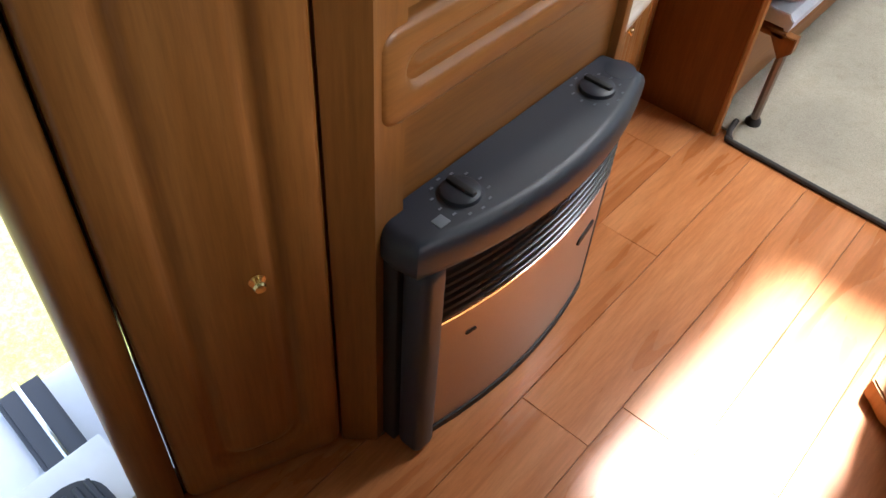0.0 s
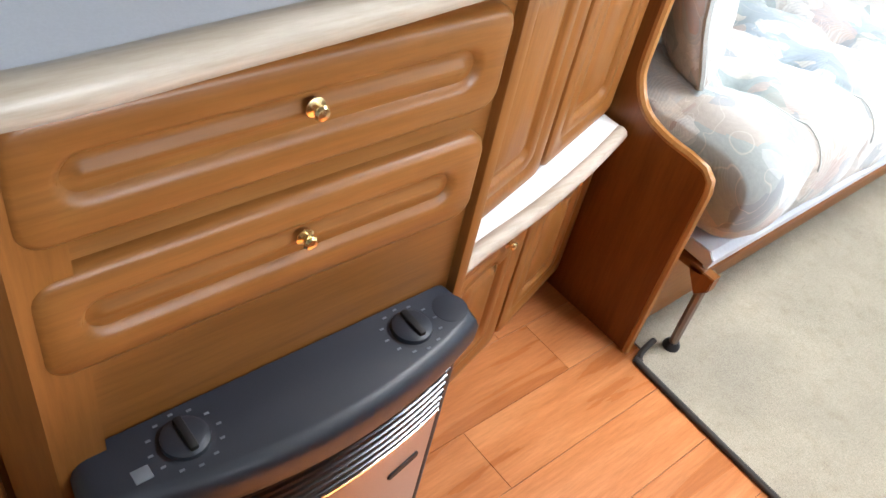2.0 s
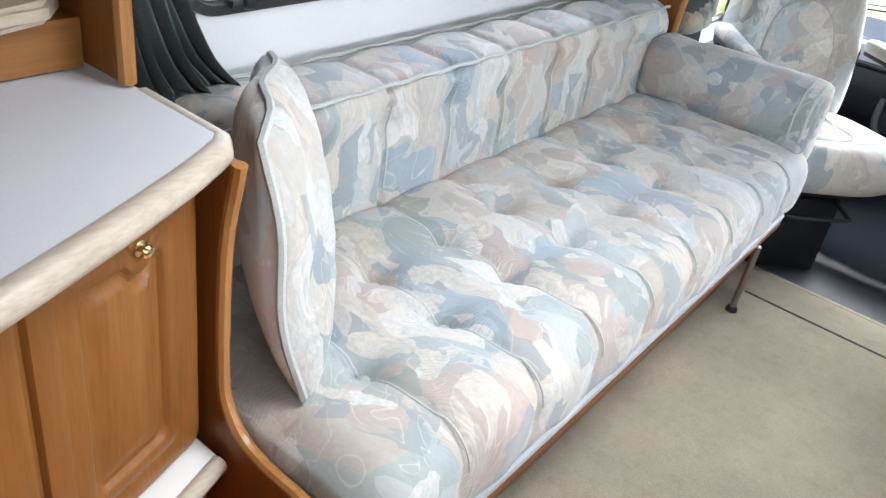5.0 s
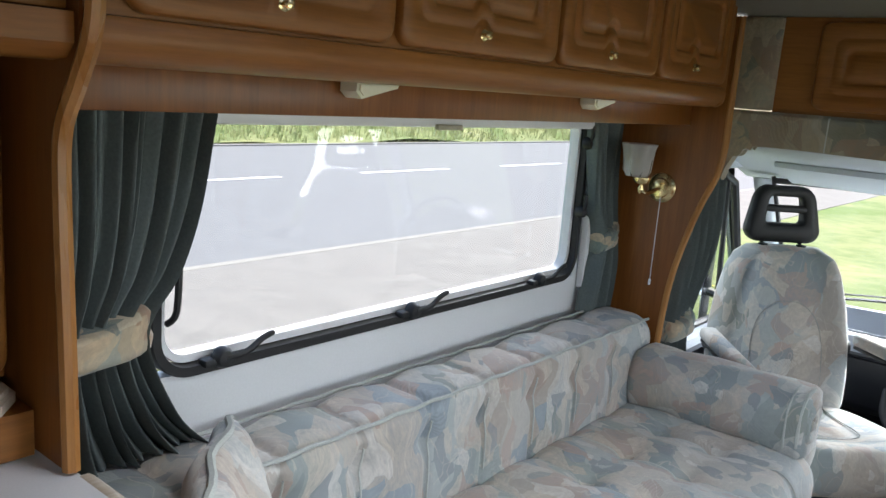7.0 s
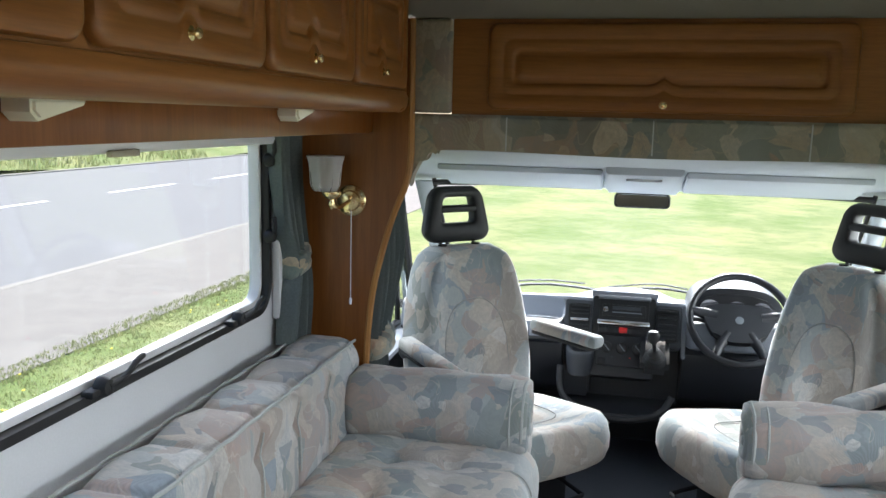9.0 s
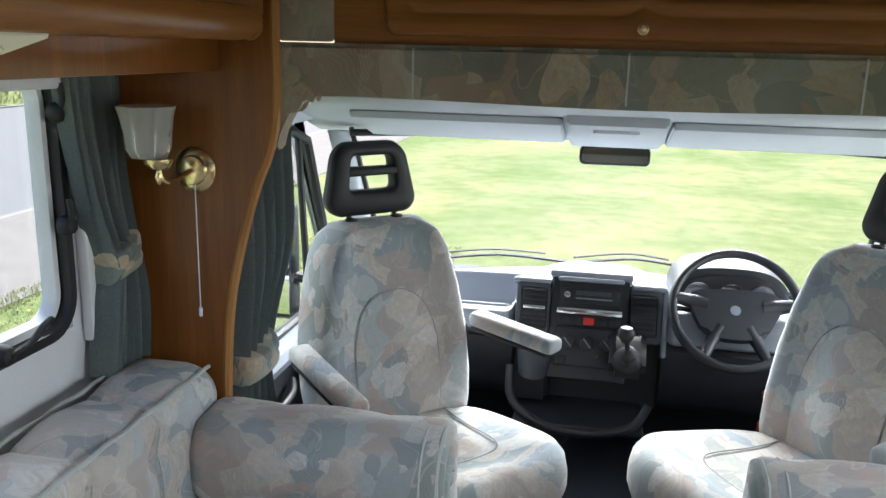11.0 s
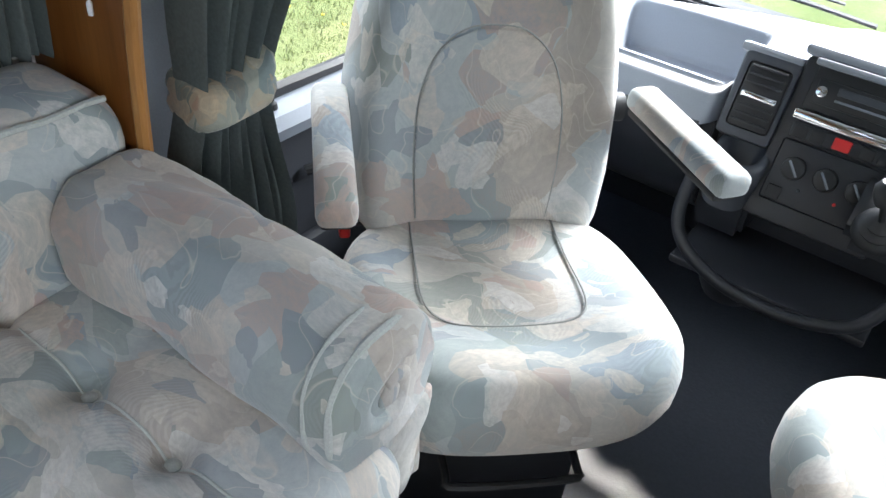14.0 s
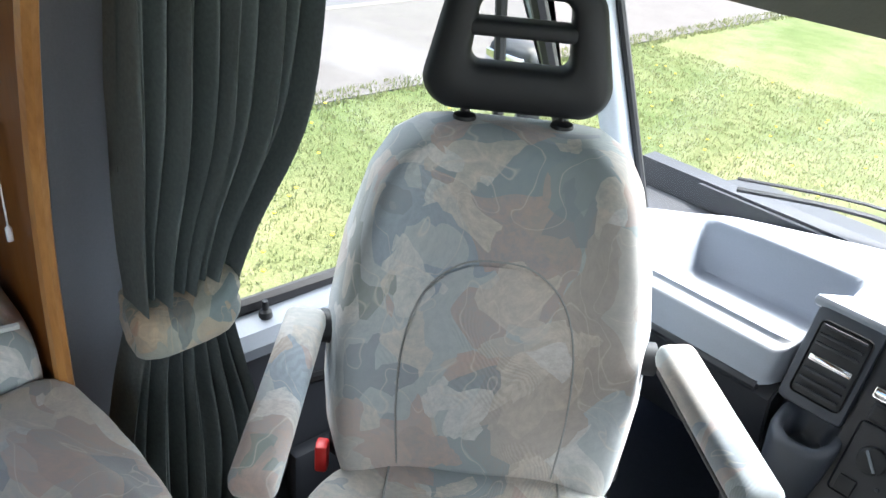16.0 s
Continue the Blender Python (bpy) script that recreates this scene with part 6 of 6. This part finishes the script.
        part("recliner", lathe([(0.002, 0.0), (0.04, 0.0), (0.042, 0.012), (0.03, 0.03), (0.002, 0.032)], basis((s * 0.235, 0.0, 0.46), (0, 1, 0), (0, 0, 1)) if s > 0 else basis((s * 0.235, 0.0, 0.46), (0, -1, 0), (0, 0, 1)), 18), black, t)
    # base
    part("seat_pan", box(-0.22, 0.22, -0.46, 0.0, 0.285, 0.34, 0.012), black, t)
    part("pedestal", box(-0.19, 0.19, -0.40, -0.02, -0.055, 0.25, 0.01), dash_dark, t, "dark fabric-clad pedestal")
    part("swivel_plate", lathe([(0.002, 0.0), (0.18, 0.0), (0.18, 0.03), (0.002, 0.03)], Matrix.Translation((0, -0.2, 0.252)), 28), steel, t)
    part("slide_bar", tube(curve([(-0.12, -0.42, 0.27), (-0.12, -0.54, 0.26), (-0.10, -0.565, 0.255), (0.10, -0.565, 0.255), (0.12, -0.54, 0.26), (0.12, -0.42, 0.27)], 4), 0.008, 8), black, t)
    part("tilt_lever", box(-0.30, -0.27, -0.42, -0.30, 0.33, 0.365, 0.012, 3), print_pale, t, "pale grey seat lever")
    for s in (-1, 1):
        part("side_rail", tube([(s * 0.235, -0.46, 0.30), (s * 0.24, -0.02, 0.31)], 0.012, 8), black, t)
    part("buckle", box(-0.285, -0.262, -0.06, -0.03, 0.42, 0.48, 0.005), red_plastic, t, "red seat belt buckle")
    t.matrix_world = pose(*at, 0, 0, turn)
    return t


cab_seat((-0.508, 4.652, 0.0), 45, "pastel upholstered passenger cab seat swivelled to the lounge")
cab_seat((0.82, 4.64, 0.0), -57, "pastel upholstered driver cab seat swivelled to the lounge", (1,))

curtain("cab_curtain", "grey-green cab curtain gathered by a patterned band", (-0.815, 4.25, 0), (0, 1, 0), (1, 0, 0),
        [(0.34, -0.04, 0.13), (0.5, -0.03, 0.13), (0.68, -0.025, 0.092), (0.79, -0.02, 0.072), (0.92, 0.0, 0.092), (1.1, 0.05, 0.135), (1.42, 0.09, 0.15)], 10, 0.075, (0.79, -0.02, 0.074))
own = curtain("cab_curtain", "grey-green cab curtain on the driver side", (1.08, 4.30, 0), (0, 1, 0), (-1, 0, 0),
              [(0.34, -0.04, 0.13), (0.5, -0.03, 0.13), (0.68, -0.025, 0.092), (0.79, -0.02, 0.072), (0.92, 0.0, 0.092), (1.1, 0.05, 0.135), (1.42, 0.09, 0.15)], 10, 0.075, (0.79, -0.02, 0.074))


# ---- grass blades, nearest the van ----
def blades(name, x0, x1, y0, y1, n, seed, tall=(0.012, 0.034), wide=0.005, label="short sunlit grass blades of the verge", slope=None):
    rng = np.random.default_rng(seed)
    V, F = [], []
    for k in range(n):
        x, y = rng.uniform(x0, x1), rng.uniform(y0, y1)
        for q in range(3):
            a, h = rng.uniform(0, 6.28), rng.uniform(*tall)
            dx, dy = math.cos(a), math.sin(a)
            bx, by = x + rng.uniform(-0.03, 0.03), y + rng.uniform(-0.03, 0.03)
            i = len(V)
            g0 = GZ if slope is None else slope(bx)
            V += [(bx - dy * wide, by + dx * wide, g0), (bx + dy * wide, by - dx * wide, g0), (bx + dx * h * 0.4, by + dy * h * 0.4, g0 + h)]
            F.append((i, i + 1, i + 2))
    me = bpy.data.meshes.new(name)
    me.from_pydata(V, [], F)
    me.materials.append(blade_m)
    ob = new(name, me)
    tagged(ob, label, "grass", kind="stuff")


blades("grass", -5.1, -1.5, 2.0, 12.0, 16000, 3)
# ragged edge where the verge creeps over the footpath
blades("grass", -5.32, -5.0, 0.0, 16.0, 3000, 5, (0.02, 0.06), 0.008, "ragged grass creeping over the footpath edge")


# ---- overgrown bank beyond the road ----
def bank_z(x):
    return GZ + 0.05 + 1.9 * min(1.0, max(0.0, (-21.0 - x) / 7.0)) ** 0.8


rows = []
for k in range(13):
    x = -20.7 - k * 0.65
    rows.append([Vector((x, -60 + 2.5 * j, bank_z(x) + 0.10 * math.sin(j * 1.7 + k) + 0.07 * math.sin(j * 0.61 + 2 * k))) for j in range(85)])
structure("bank", loft(rows, cap=False, closed=False), grass_m, "rough grassy bank beyond the road", 60)
blades("tall_grass", -27.5, -20.8, -12.0, 40.0, 9000, 11, (0.12, 0.42), 0.022, "tall rough grass on the far bank", bank_z)


def shrub(at, size, seed):
    """A loose shrub: stems and a crown of small leaf blades."""
    rng = np.random.default_rng(seed)
    t = thing("shrub", "dark green unkempt shrub on the far bank", "shrub", at, group="shrubs on the bank")
    bm = None
    for k in range(5):
        a = rng.uniform(0, 6.28)
        tip = (at[0] + math.cos(a) * size * 0.5, at[1] + math.sin(a) * size * 0.6, at[2] + size * rng.uniform(0.5, 0.9))
        bm = tube([at, tuple((p + q) / 2 for p, q in zip(at, tip)), tip], [0.03, 0.02, 0.006], 5, bm=bm)
    part("stem", bm, bark, t)
    V, F = [], []
    for k in range(420):
        d = rng.normal(size=3)
        d /= np.linalg.norm(d)
        q = size * (0.45 + 0.55 * rng.random()) * (0.8 + 0.25 * math.sin(5 * d[0] + 3 * d[1] + seed))
        c = np.array([d[0] * q * 0.8, d[1] * q, size * 0.55 + d[2] * q * 0.55])
        u, w = rng.normal(size=3), rng.normal(size=3)
        u, w = u / np.linalg.norm(u) * 0.09, w / np.linalg.norm(w) * 0.05
        i = len(V)
        V += [tuple(c - u), tuple(c + w), tuple(c + u), tuple(c - w)]
        F.append((i, i + 1, i + 2, i + 3))
    me = bpy.data.meshes.new("crown")
    me.from_pydata(V, [], F)
    me.materials.append(leaf_m)
    ob = new("crown", me)
    ob.parent = t
    tagged(ob, "loose leafy crown")


bark = plain("shrub_bark", (0.09, 0.07, 0.05), 0.9, var=0.3)
leaf_m = plain("shrub_leaf", (0.075, 0.105, 0.04), 0.7, var=0.35, scale=4.0, bumps=0)
for k in range(16):
    x_ = -23.2 - 0.9 * ((k * 37) % 5)
    shrub((x_, -4 + 2.6 * k + 0.7 * math.sin(k * 2.1), bank_z(x_)), 0.6 + 0.13 * ((k * 29) % 6), 40 + k)
rng = np.random.default_rng(8)
bm = bmesh.new()
for k in range(160):
    x, y = rng.uniform(-5.0, -1.6), rng.uniform(2.5, 12)
    lathe([(0.001, 0.06), (0.012, 0.064), (0.014, 0.07), (0.001, 0.074)], Matrix.Translation((x, y, GZ)), 6, bm=bm)
ob = solo("wild_flower", bm, plain("yellow_petal", (0.75, 0.6, 0.05), 0.7), "tiny yellow flowers scattered in the verge", "flower", "stuff")
